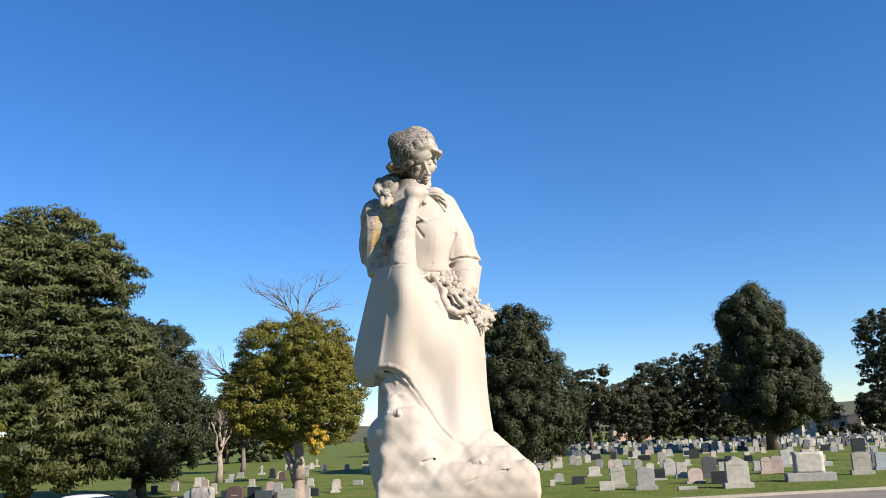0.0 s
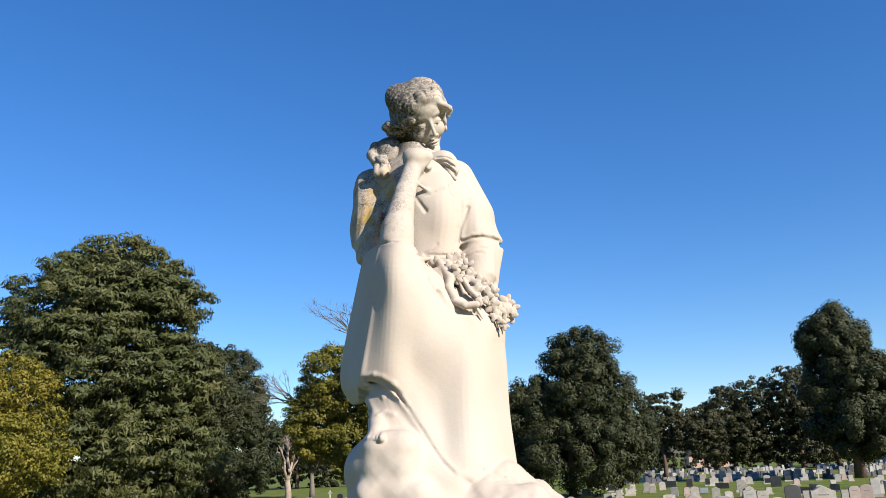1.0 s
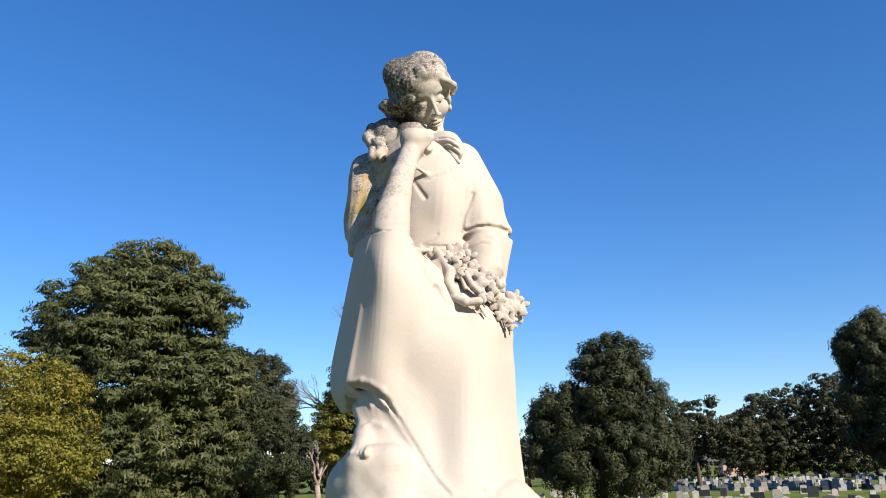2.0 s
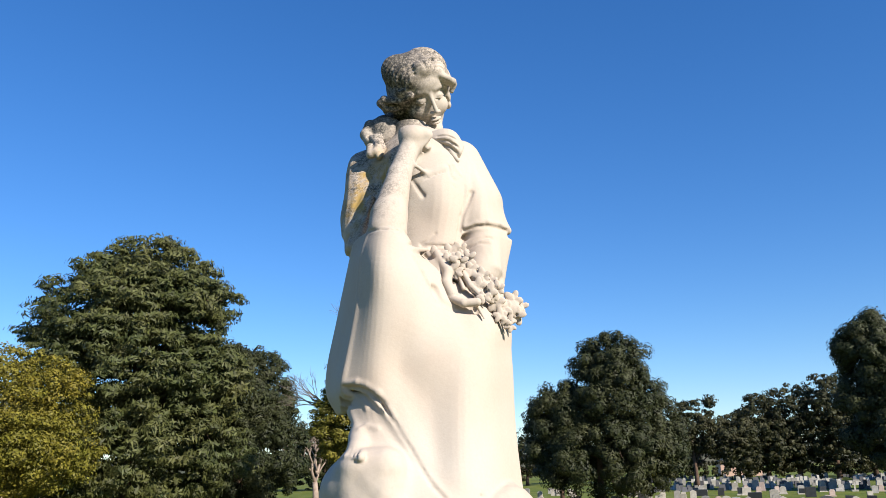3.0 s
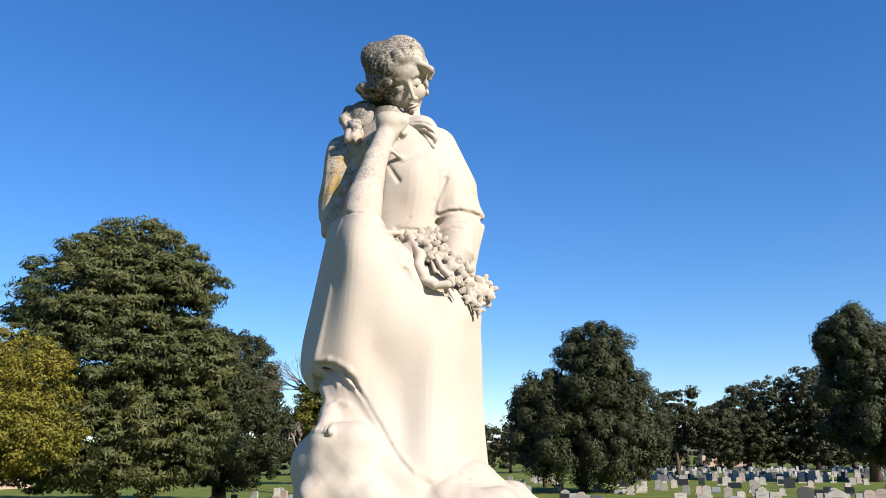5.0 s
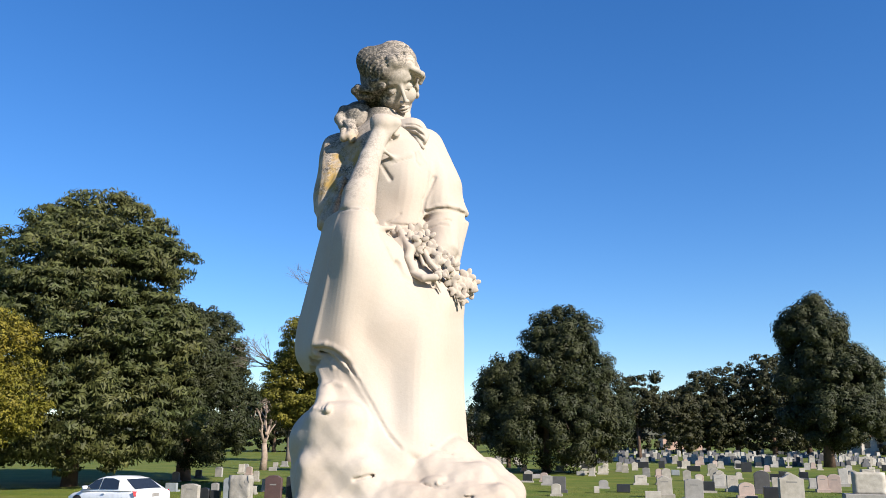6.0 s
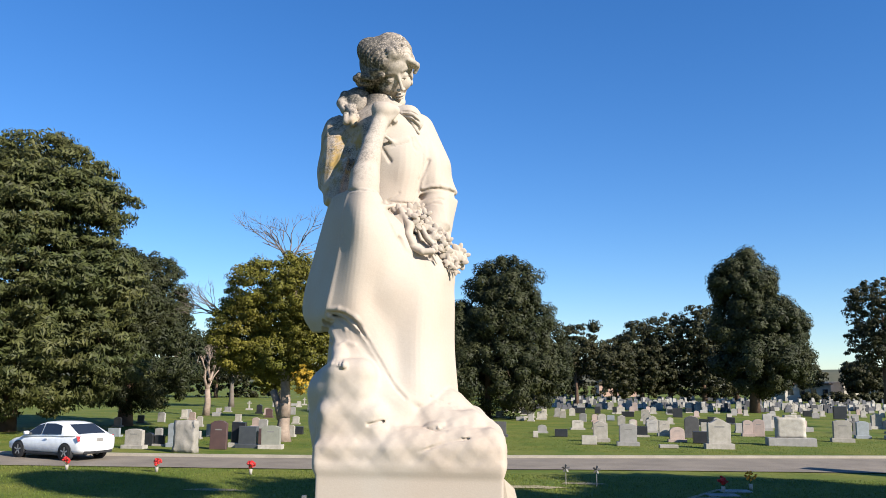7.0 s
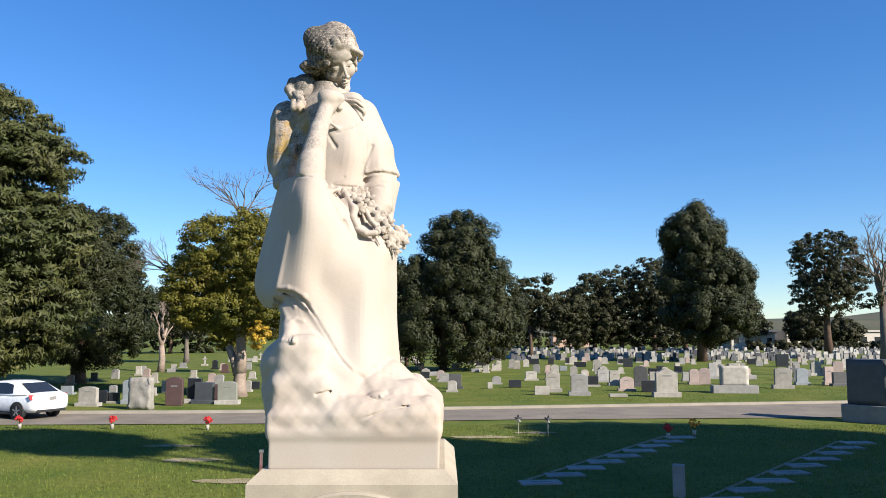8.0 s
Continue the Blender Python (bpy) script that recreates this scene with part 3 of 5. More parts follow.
ball((0.086, -0.218, 0.193), (0.006, 0.010, 0.006), 0, 0.0020)
ball((0.076, -0.227, 0.192), (0.006, 0.010, 0.006), 0, 0.0020)
crease([(0.044, -0.229, 0.189), (0.067, -0.237, 0.185), (0.096, -0.241, 0.185)], 0.0035, 0.0030)
crease([(0.079, -0.233, 0.195), (0.088, -0.229, 0.189)], 0.0021, 0.0020)
close_block()
open_block((-0.150, -0.135, -0.17), (0.125, 0.135, 0.135), 0.0019)
ball((0, 0.012, 0.018), (0.068, 0.088, 0.08), 0, 0.004)
ball((0, -0.03, -0.022), (0.055, 0.056, 0.076), 0, 0.012)
ball((0, -0.074, -0.091), (0.02, 0.019, 0.015), 0, 0.012)
cone((0.046, -0.008, -0.048), (0.008, -0.066, -0.09), 0.018, 0.014, 0.014)
cone((-0.046, -0.008, -0.048), (-0.008, -0.066, -0.09), 0.018, 0.014, 0.014)
ball((0.031, -0.06, -0.034), (0.022, 0.02, 0.022), 0, 0.012)
ball((-0.031, -0.06, -0.034), (0.022, 0.02, 0.022), 0, 0.012)
ball((0, -0.06, 0.035), (0.046, 0.028, 0.03), 0, 0.014)
hollow((0.026, -0.097, 0.003), (0.015, 0.014, 0.0085), 0, 0.009)
hollow((-0.026, -0.097, 0.003), (0.015, 0.014, 0.0085), 0, 0.009)
ball((0.026, -0.0715, -0.001), (0.013, 0.011, 0.008), 0, 0.005)
ball((-0.026, -0.0715, -0.001), (0.013, 0.011, 0.008), 0, 0.005)
strand([(0.04, -0.0745, -0.004), (0.027, -0.0835, -0.0065), (0.014, -0.079, -0.004)], 0.0016, 0.0012)
strand([(-0.04, -0.0745, -0.004), (-0.027, -0.0835, -0.0065), (-0.014, -0.079, -0.004)], 0.0016, 0.0012)
crease([(0.041, -0.076, -0.0075), (0.027, -0.086, -0.0095), (0.013, -0.081, -0.0065)], 0.0017, 0.0012)
crease([(-0.041, -0.076, -0.0075), (-0.027, -0.086, -0.0095), (-0.013, -0.081, -0.0065)], 0.0017, 0.0012)
strand([(0.046, -0.062, 0.014), (0.03, -0.076, 0.022), (0.014, -0.08, 0.022)], 0.003, 0.01)
strand([(-0.046, -0.062, 0.014), (-0.03, -0.076, 0.022), (-0.014, -0.08, 0.022)], 0.003, 0.01)
cone((0, -0.082, 0.01), (0, -0.1065, -0.029), 0.004, 0.006, 0.009)
ball((0.0085, -0.0975, -0.034), (0.0058, 0.008, 0.0055), 0, 0.003)
ball((-0.0085, -0.0975, -0.034), (0.0058, 0.008, 0.0055), 0, 0.003)
hollow((0.0055, -0.1035, -0.0405), (0.0034, 0.006, 0.0024), 0, 0.001)
hollow((-0.0055, -0.1035, -0.0405), (0.0034, 0.006, 0.0024), 0, 0.001)
hollow((0, -0.101, -0.047), (0.003, 0.004, 0.006), 0, 0.003)
ball((0, -0.0905, -0.0545), (0.0165, 0.0095, 0.0046), 0, 0.002)
ball((0, -0.09, -0.0645), (0.0135, 0.0095, 0.005), 0, 0.002)
crease([(-0.019, -0.083, -0.0605), (-0.008, -0.0965, -0.059), (0, -0.0985, -0.06), (0.008, -0.0965, -0.059), (0.019, -0.083, -0.0605)], 0.0019, 0.001)
hollow((0, -0.098, -0.0745), (0.013, 0.007, 0.0035), 0, 0.004)
cone((0, 0.035, -0.06), (-0.01, 0.055, -0.16), 0.044, 0.05, 0.012)
ball((0.034, 0.004, 0.054), (0.05, 0.084, 0.048), 0, 0.006)
ball((-0.034, 0.004, 0.054), (0.05, 0.084, 0.048), 0, 0.006)
ball((0.058, 0.0, 0.005), (0.024, 0.052, 0.046), 0, 0.01)
ball((-0.058, 0.0, 0.005), (0.024, 0.052, 0.046), 0, 0.01)
ball((0, 0.06, -0.01), (0.062, 0.06, 0.075), 0, 0.012)
cone((0.006, -0.06, 0.074), (0.052, -0.044, 0.028), 0.022, 0.024, 0.01)
cone((-0.006, -0.06, 0.074), (-0.052, -0.044, 0.028), 0.022, 0.024, 0.01)
cone((0.052, -0.044, 0.028), (0.06, -0.01, -0.01), 0.024, 0.026, 0.012)
cone((-0.052, -0.044, 0.028), (-0.06, -0.01, -0.01), 0.024, 0.026, 0.012)
for side in (1, -1):
    for n in range(12):
        b = -1.15 + n * 0.20
        path = []
        for k in range(8):
            a = 1.75 - k * 0.30
            w = 1.01 + 0.015 * math.sin(k * 1.3 + n * 2.4)
            path.append((side * (0.034 + 0.050 * math.cos(a) * math.cos(b) * w), 0.004 + 0.085 * math.sin(b) * w, 0.054 + 0.049 * math.sin(a) * math.cos(b) * w))
        crease(path, 0.0034 + 0.0014 * (n % 3), 0.004)
crease([(0, -0.092, 0.074), (0, -0.08, 0.09), (0, -0.045, 0.106), (0, 0, 0.108), (0, 0.05, 0.1)], 0.0042, 0.004)
strand([(-0.05, -0.07, 0.02), (-0.068, -0.05, 0.006), (-0.088, -0.034, 0.004), (-0.106, -0.024, 0.012), (-0.116, -0.02, 0.004), (-0.106, -0.024, -0.012), (-0.086, -0.03, -0.016), (-0.066, -0.034, -0.014)], 0.0105, 0.003)
hollow((-0.092, -0.04, -0.003), (0.02, 0.012, 0.006), 0, 0.002)
strand([(0.04, -0.076, 0.05), (0.058, -0.078, 0.036), (0.072, -0.074, 0.022), (0.078, -0.066, 0.01)], 0.008, 0.006)
strand([(0.046, -0.07, 0.034), (0.062, -0.07, 0.02), (0.074, -0.066, 0.004), (0.068, -0.066, -0.006)], 0.0065, 0.004)
ball((0.066, -0.03, -0.03), (0.01, 0.018, 0.018), 0, 0.005)
ball((0.064, -0.034, -0.052), (0.009, 0.014, 0.013), 0, 0.004)
ball((-0.066, -0.006, -0.03), (0.024, 0.026, 0.026), -30, 0.005)
ball((-0.07, 0.012, -0.06), (0.024, 0.026, 0.026), 7, 0.005)
ball((-0.062, 0.03, -0.085), (0.024, 0.026, 0.026), -16, 0.005)
ball((-0.046, 0.01, -0.1), (0.024, 0.026, 0.026), 21, 0.005)
ball((-0.072, 0.036, -0.04), (0.024, 0.026, 0.026), -2, 0.005)
for n in range(16):
    a, z = 2.1 + n * 0.14, -0.02 - 0.004 * n
    crease([(-0.050 + 0.044 * math.cos(a), 0.005 + 0.050 * math.sin(a * 2.3), z + 0.03), (-0.062 + 0.042 * math.cos(a), -0.004 + 0.046 * math.sin(a * 2.3), z), (-0.058 + 0.036 * math.cos(a + 0.4), 0.002 + 0.044 * math.sin(a * 2.3), z - 0.035)], 0.0030, 0.002)
close_block([(0.8625, -0.5478, 0.0029, -0.1331), (0.3645, 0.5699, -0.7658, 0.165), (0.4089, 0.6475, 0.6765, 1.319)])
open_block((-0.34, -0.02, 1.00), (0.06, 0.30, 1.26), 0.0024)
strand([(-0.2444, 0.17, 1.2205), (-0.2654, 0.16, 1.2232), (-0.2749, 0.15, 1.1933), (-0.2593, 0.14, 1.168), (-0.2378, 0.13, 1.1683)], 0.0155, 0.004)
strand([(-0.2471, 0.13, 1.1692), (-0.2275, 0.11, 1.1446), (-0.2322, 0.1, 1.1203), (-0.2474, 0.1, 1.1153), (-0.2505, 0.11, 1.1387)], 0.0115, 0.003)
strand([(-0.2257, 0.12, 1.1565), (-0.2168, 0.11, 1.1324), (-0.2246, 0.1, 1.107)], 0.0088, 0.003)
ball((-0.2264, 0.18, 1.2065), (0.045, 0.05, 0.05), 0, 0.01)
crease([(-0.2566, 0.13, 1.1928), (-0.2627, 0.13, 1.1771), (-0.2442, 0.12, 1.1583)], 0.0034, 0.002)
cloth([[(-0.0927, 0.125, 1.1653), (-0.0808, 0.11, 1.1451), (-0.077, 0.12, 1.1332)], [(-0.0555, 0.12, 1.1692), (-0.0492, 0.1, 1.1411), (-0.0543, 0.11, 1.1269)], [(-0.0297, 0.125, 1.1593), (-0.0273, 0.1, 1.1265), (-0.0359, 0.105, 1.1107)], [(-0.0134, 0.14, 1.1323), (-0.0133, 0.11, 1.106), (-0.0203, 0.115, 1.0946)]], 0.0075, 0.004, 3)
crease([(-0.0711, 0.099, 1.1475), (-0.0435, 0.094, 1.1458), (-0.0216, 0.102, 1.1362)], 0.0032, 0.0015)
crease([(-0.0668, 0.099, 1.1361), (-0.039, 0.092, 1.129), (-0.0156, 0.099, 1.1126)], 0.0032, 0.0015)
crease([(-0.0591, 0.104, 1.1249), (-0.0373, 0.097, 1.1153), (-0.0194, 0.102, 1.0987)], 0.0032, 0.0015)
strand([(-0.0574, 0.11, 1.1147), (-0.0331, 0.105, 1.098), (-0.0188, 0.105, 1.0782)], 0.0055, 0.003)
close_block()
open_block((-0.12, -0.14, 0.60), (0.19, 0.18, 0.88), 0.0022)
strand([(-0.0921, 0.03, 0.807), (-0.015, 0.02, 0.7995), (0.0156, 0.01, 0.769), (0.0528, 0.0, 0.7175), (0.0868, 0.01, 0.678), (0.1154, 0.03, 0.6672)], 0.016, 0.006)
ball((0.1128, 0.03, 0.6673), (0.022, 0.024, 0.026), 0, 0.006)
cloth([[(-0.0742, -0.01, 0.7833), (-0.0549, -0.012, 0.7884)], [(-0.0818, -0.02, 0.7476), (-0.0466, -0.03, 0.7458)], [(-0.0759, -0.03, 0.7183), (-0.0502, -0.04, 0.7199)]], 0.006, 0.004, 4)
strand([(-0.0558, 0.0, 0.8052), (-0.0267, -0.03, 0.7552), (-0.0292, -0.04, 0.7266), (-0.0158, -0.045, 0.6986)], 0.012, 0.004)
strand([(-0.0211, -0.045, 0.6911), (0.012, -0.06, 0.6734), (0.0417, -0.055, 0.6754)], 0.0095, 0.003)
strand([(0.0027, -0.01, 0.7582), (0.0248, -0.03, 0.7191), (0.0437, -0.03, 0.6984)], 0.007, 0.003)
strand([(-0.0041, -0.01, 0.7452), (0.0078, -0.03, 0.7135)], 0.005, 0.003)
cone((0.0393, -0.04, 0.6708), (0.0545, -0.045, 0.6397), 0.005, 0.002, 0.003)
def blossom(x, y, z, size, seed):
    """An open flower: five uneven rounded petals about a sunken heart, turned to the viewer."""
    rng = random.Random(seed)
    turn, lean, tip = rng.uniform(0, 1.2), rng.uniform(-0.5, 0.5), rng.uniform(-0.5, 0.3)
    for n in range(5):
        a = turn + n * 1.257 + rng.uniform(-0.15, 0.15)
        u, w, r = math.cos(a), math.sin(a), size * rng.uniform(0.58, 0.80)
        ball((x + u * size * 0.66, y + (u * lean + w * tip) * size * 0.7 + rng.uniform(-0.15, 0.15) * size, z + w * size * 0.66), (r, r * 0.30, r * 0.66), math.degrees(-a), 0.0012)
    hollow((x, y - size * 0.42, z), (size * 0.20, size * 0.34, size * 0.20), 0, 0.0015)
    ball((x, y - size * 0.12, z), (size * 0.16, size * 0.14, size * 0.16), 0, 0.001)
blossom(-0.0982, 0.02, 0.8048, 0.0168, 3)
blossom(-0.0646, 0.01, 0.8056, 0.0185, 4)
blossom(-0.0275, 0.0, 0.8061, 0.0202, 5)
blossom(-0.0021, 0.01, 0.8153, 0.0168, 6)
blossom(-0.0321, -0.02, 0.7822, 0.0168, 7)
blossom(-0.0, -0.03, 0.7776, 0.0185, 8)
blossom(0.0177, 0.0, 0.7895, 0.0185, 9)
blossom(-0.0071, -0.03, 0.7514, 0.0134, 10)
blossom(0.0213, -0.01, 0.7598, 0.0168, 11)
blossom(0.0498, -0.01, 0.7447, 0.0168, 12)
blossom(0.0663, 0.0, 0.7327, 0.0151, 13)
blossom(0.0416, -0.03, 0.7168, 0.0168, 14)
blossom(0.063, -0.02, 0.7047, 0.0168, 15)
blossom(0.0815, 0.0, 0.7158, 0.0151, 16)
blossom(0.0544, -0.035, 0.689, 0.0134, 17)
blossom(0.0765, -0.01, 0.6825, 0.0185, 18)
blossom(0.0929, 0.0, 0.6679, 0.0185, 19)
blossom(0.1148, 0.02, 0.6917, 0.0185, 20)
blossom(0.1288, 0.03, 0.677, 0.0168, 21)
blossom(0.1212, 0.02, 0.6545, 0.0168, 22)
blossom(0.1022, 0.0, 0.6414, 0.0151, 23)
blossom(0.1069, 0.0, 0.6283, 0.0118, 24)
blossom(0.0858, -0.01, 0.6508, 0.0134, 25)
close_block()
_verts, _quads = np.concatenate([b[0] for b in blocks]), np.concatenate([b[1] for b in blocks])
M_MARBLE = material("weathered_limestone", (0.405, 0.360, 0.312), 0.85, (0.392, 0.312, 0.248), 4.0, 0.5, 160.0, 0.05, 260.0, 0.3, grain=0.12)


def lichen_and_shade(m):
    """Lichen in dark speckles on the crown and shoulders, which also paints shade on the -x side; an ochre run on one
    shoulder.
    """
    nt = m.node_tree
    n, l = nt.nodes, nt.links
    co = n.new("ShaderNodeTexCoord")
    sep = n.new("ShaderNodeSeparateXYZ")
    l.new(co.outputs["Object"], sep.inputs[0])

    def ramp(src, a, b):
        r = n.new("ShaderNodeMapRange")
        r.inputs["From Min"].default_value, r.inputs["From Max"].default_value = a, b
        l.new(src, r.inputs["Value"])
        return r.outputs["Result"]

    def times(a, b):
        k = n.new("ShaderNodeMath")
        k.operation = "MULTIPLY"
        l.new(a, k.inputs[0])
        l.new(b, k.inputs[1])
        return k.outputs[0]

    def speck(scale, a, b, detail=4.0):
        t = n.new("ShaderNodeTexNoise")
        t.inputs["Scale"].default_value, t.inputs["Detail"].default_value, t.inputs["Roughness"].default_value = scale, detail, 0.7
        l.new(co.outputs["Object"], t.inputs["Vector"])
        return ramp(t.outputs["Fac"], a, b)

    def lay(mask, colour):
        mix = n.new("ShaderNodeMix")
        mix.data_type = "RGBA"
        b = n["Principled BSDF"].inputs["Base Color"]
        l.new(b.links[0].from_socket, mix.inputs[6])
        mix.inputs[7].default_value = (*colour, 1)
        l.new(mask, mix.inputs[0])
        l.new(mix.outputs[2], b)

    # speckles kept to -x, where they also deepen the head's shaded side
    crown = times(times(ramp(sep.outputs["Z"], 1.17, 1.24), ramp(sep.outputs["X"], -0.085, -0.135)), speck(130, 0.36, 0.56))
    lay(crown, (0.036, 0.034, 0.032))
    top = times(times(ramp(sep.outputs["Z"], 1.27, 1.35), speck(18, 0.38, 0.58)), speck(230, 0.40, 0.56))
    lay(top, (0.045, 0.042, 0.038))
    # speckles on the arm, also darkening the shaded -x side
    side = times(times(times(ramp(sep.outputs["X"], -0.10, -0.20), ramp(sep.outputs["Z"], 0.80, 0.95)), speck(24, 0.38, 0.58)), speck(210, 0.40, 0.55))
    lay(side, (0.07, 0.066, 0.06))
    run = times(times(times(ramp(sep.outputs["X"], -0.185, -0.20), ramp(sep.outputs["Z"], 0.86, 0.94)), ramp(sep.outputs["Z"], 1.14, 1.06)), speck(14, 0.45, 0.62))
    lay(run, (0.34, 0.22, 0.07))


lichen_and_shade(M_MARBLE)
statue_mesh = raw_mesh("statue", _verts.tolist(), _quads.tolist(), M_MARBLE, True)
thing("statue", "weathered cream stone statue of a draped mourner on rock", "statue", pose(-0.25, 2.5, 2.735), data=statue_mesh)

# ---- its pedestal ----
def pedestal():
    root = thing("pedestal", "tall tapering rough granite pedestal under the statue", "pedestal", pose(-0.245, 2.56, 0))
    cap = bmesh.new()
    rings = ((0.285, 0.36, 2.25), (0.285, 0.36, 2.698), (0.28, 0.355, 2.704), (0.25, 0.325, 2.733))
    loops = [[cap.verts.new((sx * w, sy * d, z)) for sx, sy in ((-1, -1), (1, -1), (1, 1), (-1, 1))] for w, d, z in rings]
    for r0, r1 in zip(loops, loops[1:]):
        for i in range(4):
            cap.faces.new((r0[i], r0[(i + 1) % 4], r1[(i + 1) % 4], r1[i]))
    cap.faces.new(loops[0][::-1])
    cap.faces.new(loops[-1])
    part("cap", mesh_of("cap", cap, M_GRANITE), root)
    arch = [(-0.24, 2.26), (0.24, 2.26)] + [(0.33 * math.sin(a), 2.352 + 0.33 * math.cos(a)) for a in np.linspace(0.81, -0.81, 25)]
    part("arched_panel", mesh_of("arched_panel", outline_slab(arch, 0.03, 0.006), M_GRANITE), root, "smooth arched granite panel", pose(0, -0.362, 0))
    part("shaft", mesh_of("shaft", block(0.54, 0.68, 1.72, 0.015, 0.55), M_GRANITE), root)
    part("footing", mesh_of("footing", block(0.95, 1.05, 0.57, 0.02, -0.02), M_GRANITE), root)
    return root


pedestal()


# ---- trees ----
def leaf_mass(name, lobes, clumps, per, size, mat, seed, stretch=1.0, flat=0.6, puff=0.5, inner=0.35):
    """A crown of many small leaves: clumps over egg-shaped lobes (centre, half-sizes), each with per leaves."""
    rng = np.random.default_rng(seed)
    vol = np.array([r[0] * r[2] + r[1] * r[2] for _, r in lobes])
    pick = rng.choice(len(lobes), clumps, p=vol / vol.sum())
    c = np.array([o for o, _ in lobes])[pick]
    r = np.array([h for _, h in lobes])[pick]
    d = rng.normal(size=(clumps, 3))
    d /= np.linalg.norm(d, axis=1)[:, None]
    rad = np.where(rng.random(clumps) < inner, rng.uniform(0.3, 0.85, clumps), rng.uniform(0.8, 1.08, clumps))
    centre = c + d * r * rad[:, None]
    k = clumps * per
    off = rng.normal(size=(k, 3))
    off *= (rng.uniform(0.35, 1.0, k) ** 0.6 / np.linalg.norm(off, axis=1))[:, None] * np.array((1, 1, flat)) * puff * np.repeat(rng.uniform(0.6, 1.3, clumps), per)[:, None]
    p = np.repeat(centre, per, axis=0) + off
    n = off / (np.linalg.norm(off, axis=1)[:, None] + 1e-6) * 1.3 + np.repeat(d, per, axis=0) * 0.45 + rng.normal(size=(k, 3)) * 0.3 + np.array((0, 0, 0.35))
    n /= np.linalg.norm(n, axis=1)[:, None]
    t = rng.normal(size=(k, 3))
    u = np.cross(n, t)
    u /= np.linalg.norm(u, axis=1)[:, None]
    w = np.cross(n, u)
    s = (size * rng.uniform(0.6, 1.3, k))[:, None]
    quad = np.stack([p - u * s * stretch, p - w * s * 0.5, p + u * s * stretch, p + w * s * 0.5], 1)
    return raw_mesh(name, quad.reshape(-1, 3).tolist(), np.arange(4 * k).reshape(-1, 4).tolist(), mat)


def tree(label, at, trunk, lobes, clumps, per, size, mat, bark, seed, boughs=7, **kw):
    """trunk: height, foot radius, top radius."""
    x, y = at
    h, r0, r1 = trunk
    rng = random.Random(seed)
    root = thing("tree", label, "tree", pose(x, y, 0))
    v, f = [], []
    bend = [(rng.uniform(-0.02, 0.02) * h * i / 4, rng.uniform(-0.02, 0.02) * h * i / 4, h * i / 5 - 0.1 * (i == 0)) for i in range(6)]
    tube(v, f, bend, [r0 * 1.25] + [r0 + (r1 - r0) * i / 5 for i in range(1, 6)], 10)
    for i in range(boughs):
        o, hs = lobes[i % len(lobes)]
        a = rng.uniform(0, 6.28)
        start = Vector(bend[2 + i % 3])
        end = Vector(o) + Vector((math.cos(a) * hs[0], math.sin(a) * hs[1], rng.uniform(-0.4, 0.5) * hs[2])) * 0.75
        mid = start.lerp(end, 0.5) + Vector((0, 0, 0.08 * h))
        tube(v, f, [start, mid, end], [r1 * 0.8, r1 * 0.5, r1 * 0.15], 6)
    part("trunk", raw_mesh("trunk", v, f, bark, True), root)
    part("crown", leaf_mass("crown", lobes, clumps, per, size, mat, seed, **kw), root)
    return root


# layered crowns: lobes are (offset from the trunk's foot, half-sizes)
tree("tall broad dark green cedar with layered feathery boughs", (-26.9, 44.7), (14, 0.38, 0.10),
     [((-0.2, 0, 3.9), (7.2, 6, 3.0)), ((-0.6, 0, 8.5), (6.0, 5.5, 3.8)), ((-0.6, 0, 12.4), (5.6, 5.0, 3.0)), ((0.4, 0, 14.9), (4.0, 4, 2.1)), ((-6.4, 0, 11.6), (1.6, 2, 0.5)), ((4.2, 0, 13.0), (2.0, 2, 1.3)), ((4.6, 0, 8.2), (2.2, 2.4, 2.6))], 2700, 62, 0.105, M_CEDAR, M_BARK, 1, stretch=1.7, flat=0.3, puff=0.75, boughs=16)
tree("dense rounded dark green conifer with a ruddy trunk", (-23.2, 51.4), (9, 0.42, 0.12),
     [((0.6, 0, 4.5), (3.8, 4.2, 3.3)), ((-0.2, 0, 7.9), (3.4, 4, 3.5)), ((-3.2, 0, 8.0), (2.6, 3, 3.2))], 900, 150, 0.085, M_PINE, M_REDBARK, 2, stretch=1.6, flat=0.8, puff=0.6, inner=0.2)
tree("round yellow-green broadleaf tree turning to autumn gold", (-28.7, 36), (5, 0.25, 0.1),
     [((0, 0, 6.5), (4.1, 4.0, 2.8)), ((0.6, 0, 4.2), (4.3, 4, 2.0)), ((-1, 0, 3.0), (3, 3, 1.4))], 1200, 70, 0.085, M_YELLOW, M_PALEBARK, 3, stretch=0.9, puff=0.5)
olive = tree("olive-green broadleaf tree with gold patches and dead top", (-10.2, 40.6), (1.9, 0.36, 0.24),
     [((-0.1, 0, 7.4), (2.9, 2.6, 2.0)), ((-2.4, 0, 5.4), (1.5, 1.8, 1.9)), ((1.6, 0, 5.3), (1.7, 2.0, 2.4)), ((-0.6, 0, 4.3), (1.6, 1.6, 1.2))], 1700, 80, 0.070, M_OLIVE, M_PALEBARK, 4, stretch=0.9, puff=0.38, boughs=0)
_v, _f = [], []
tube(_v, _f, [(0, 0, 1.2), (0.05, 0, 2.0), (-0.02, 0, 3.2), (0.1, 0, 4.6), (0.5, 0, 6.4), (0.3, 0, 8)], [0.34, 0.26, 0.22, 0.18, 0.12, 0.05], 9)
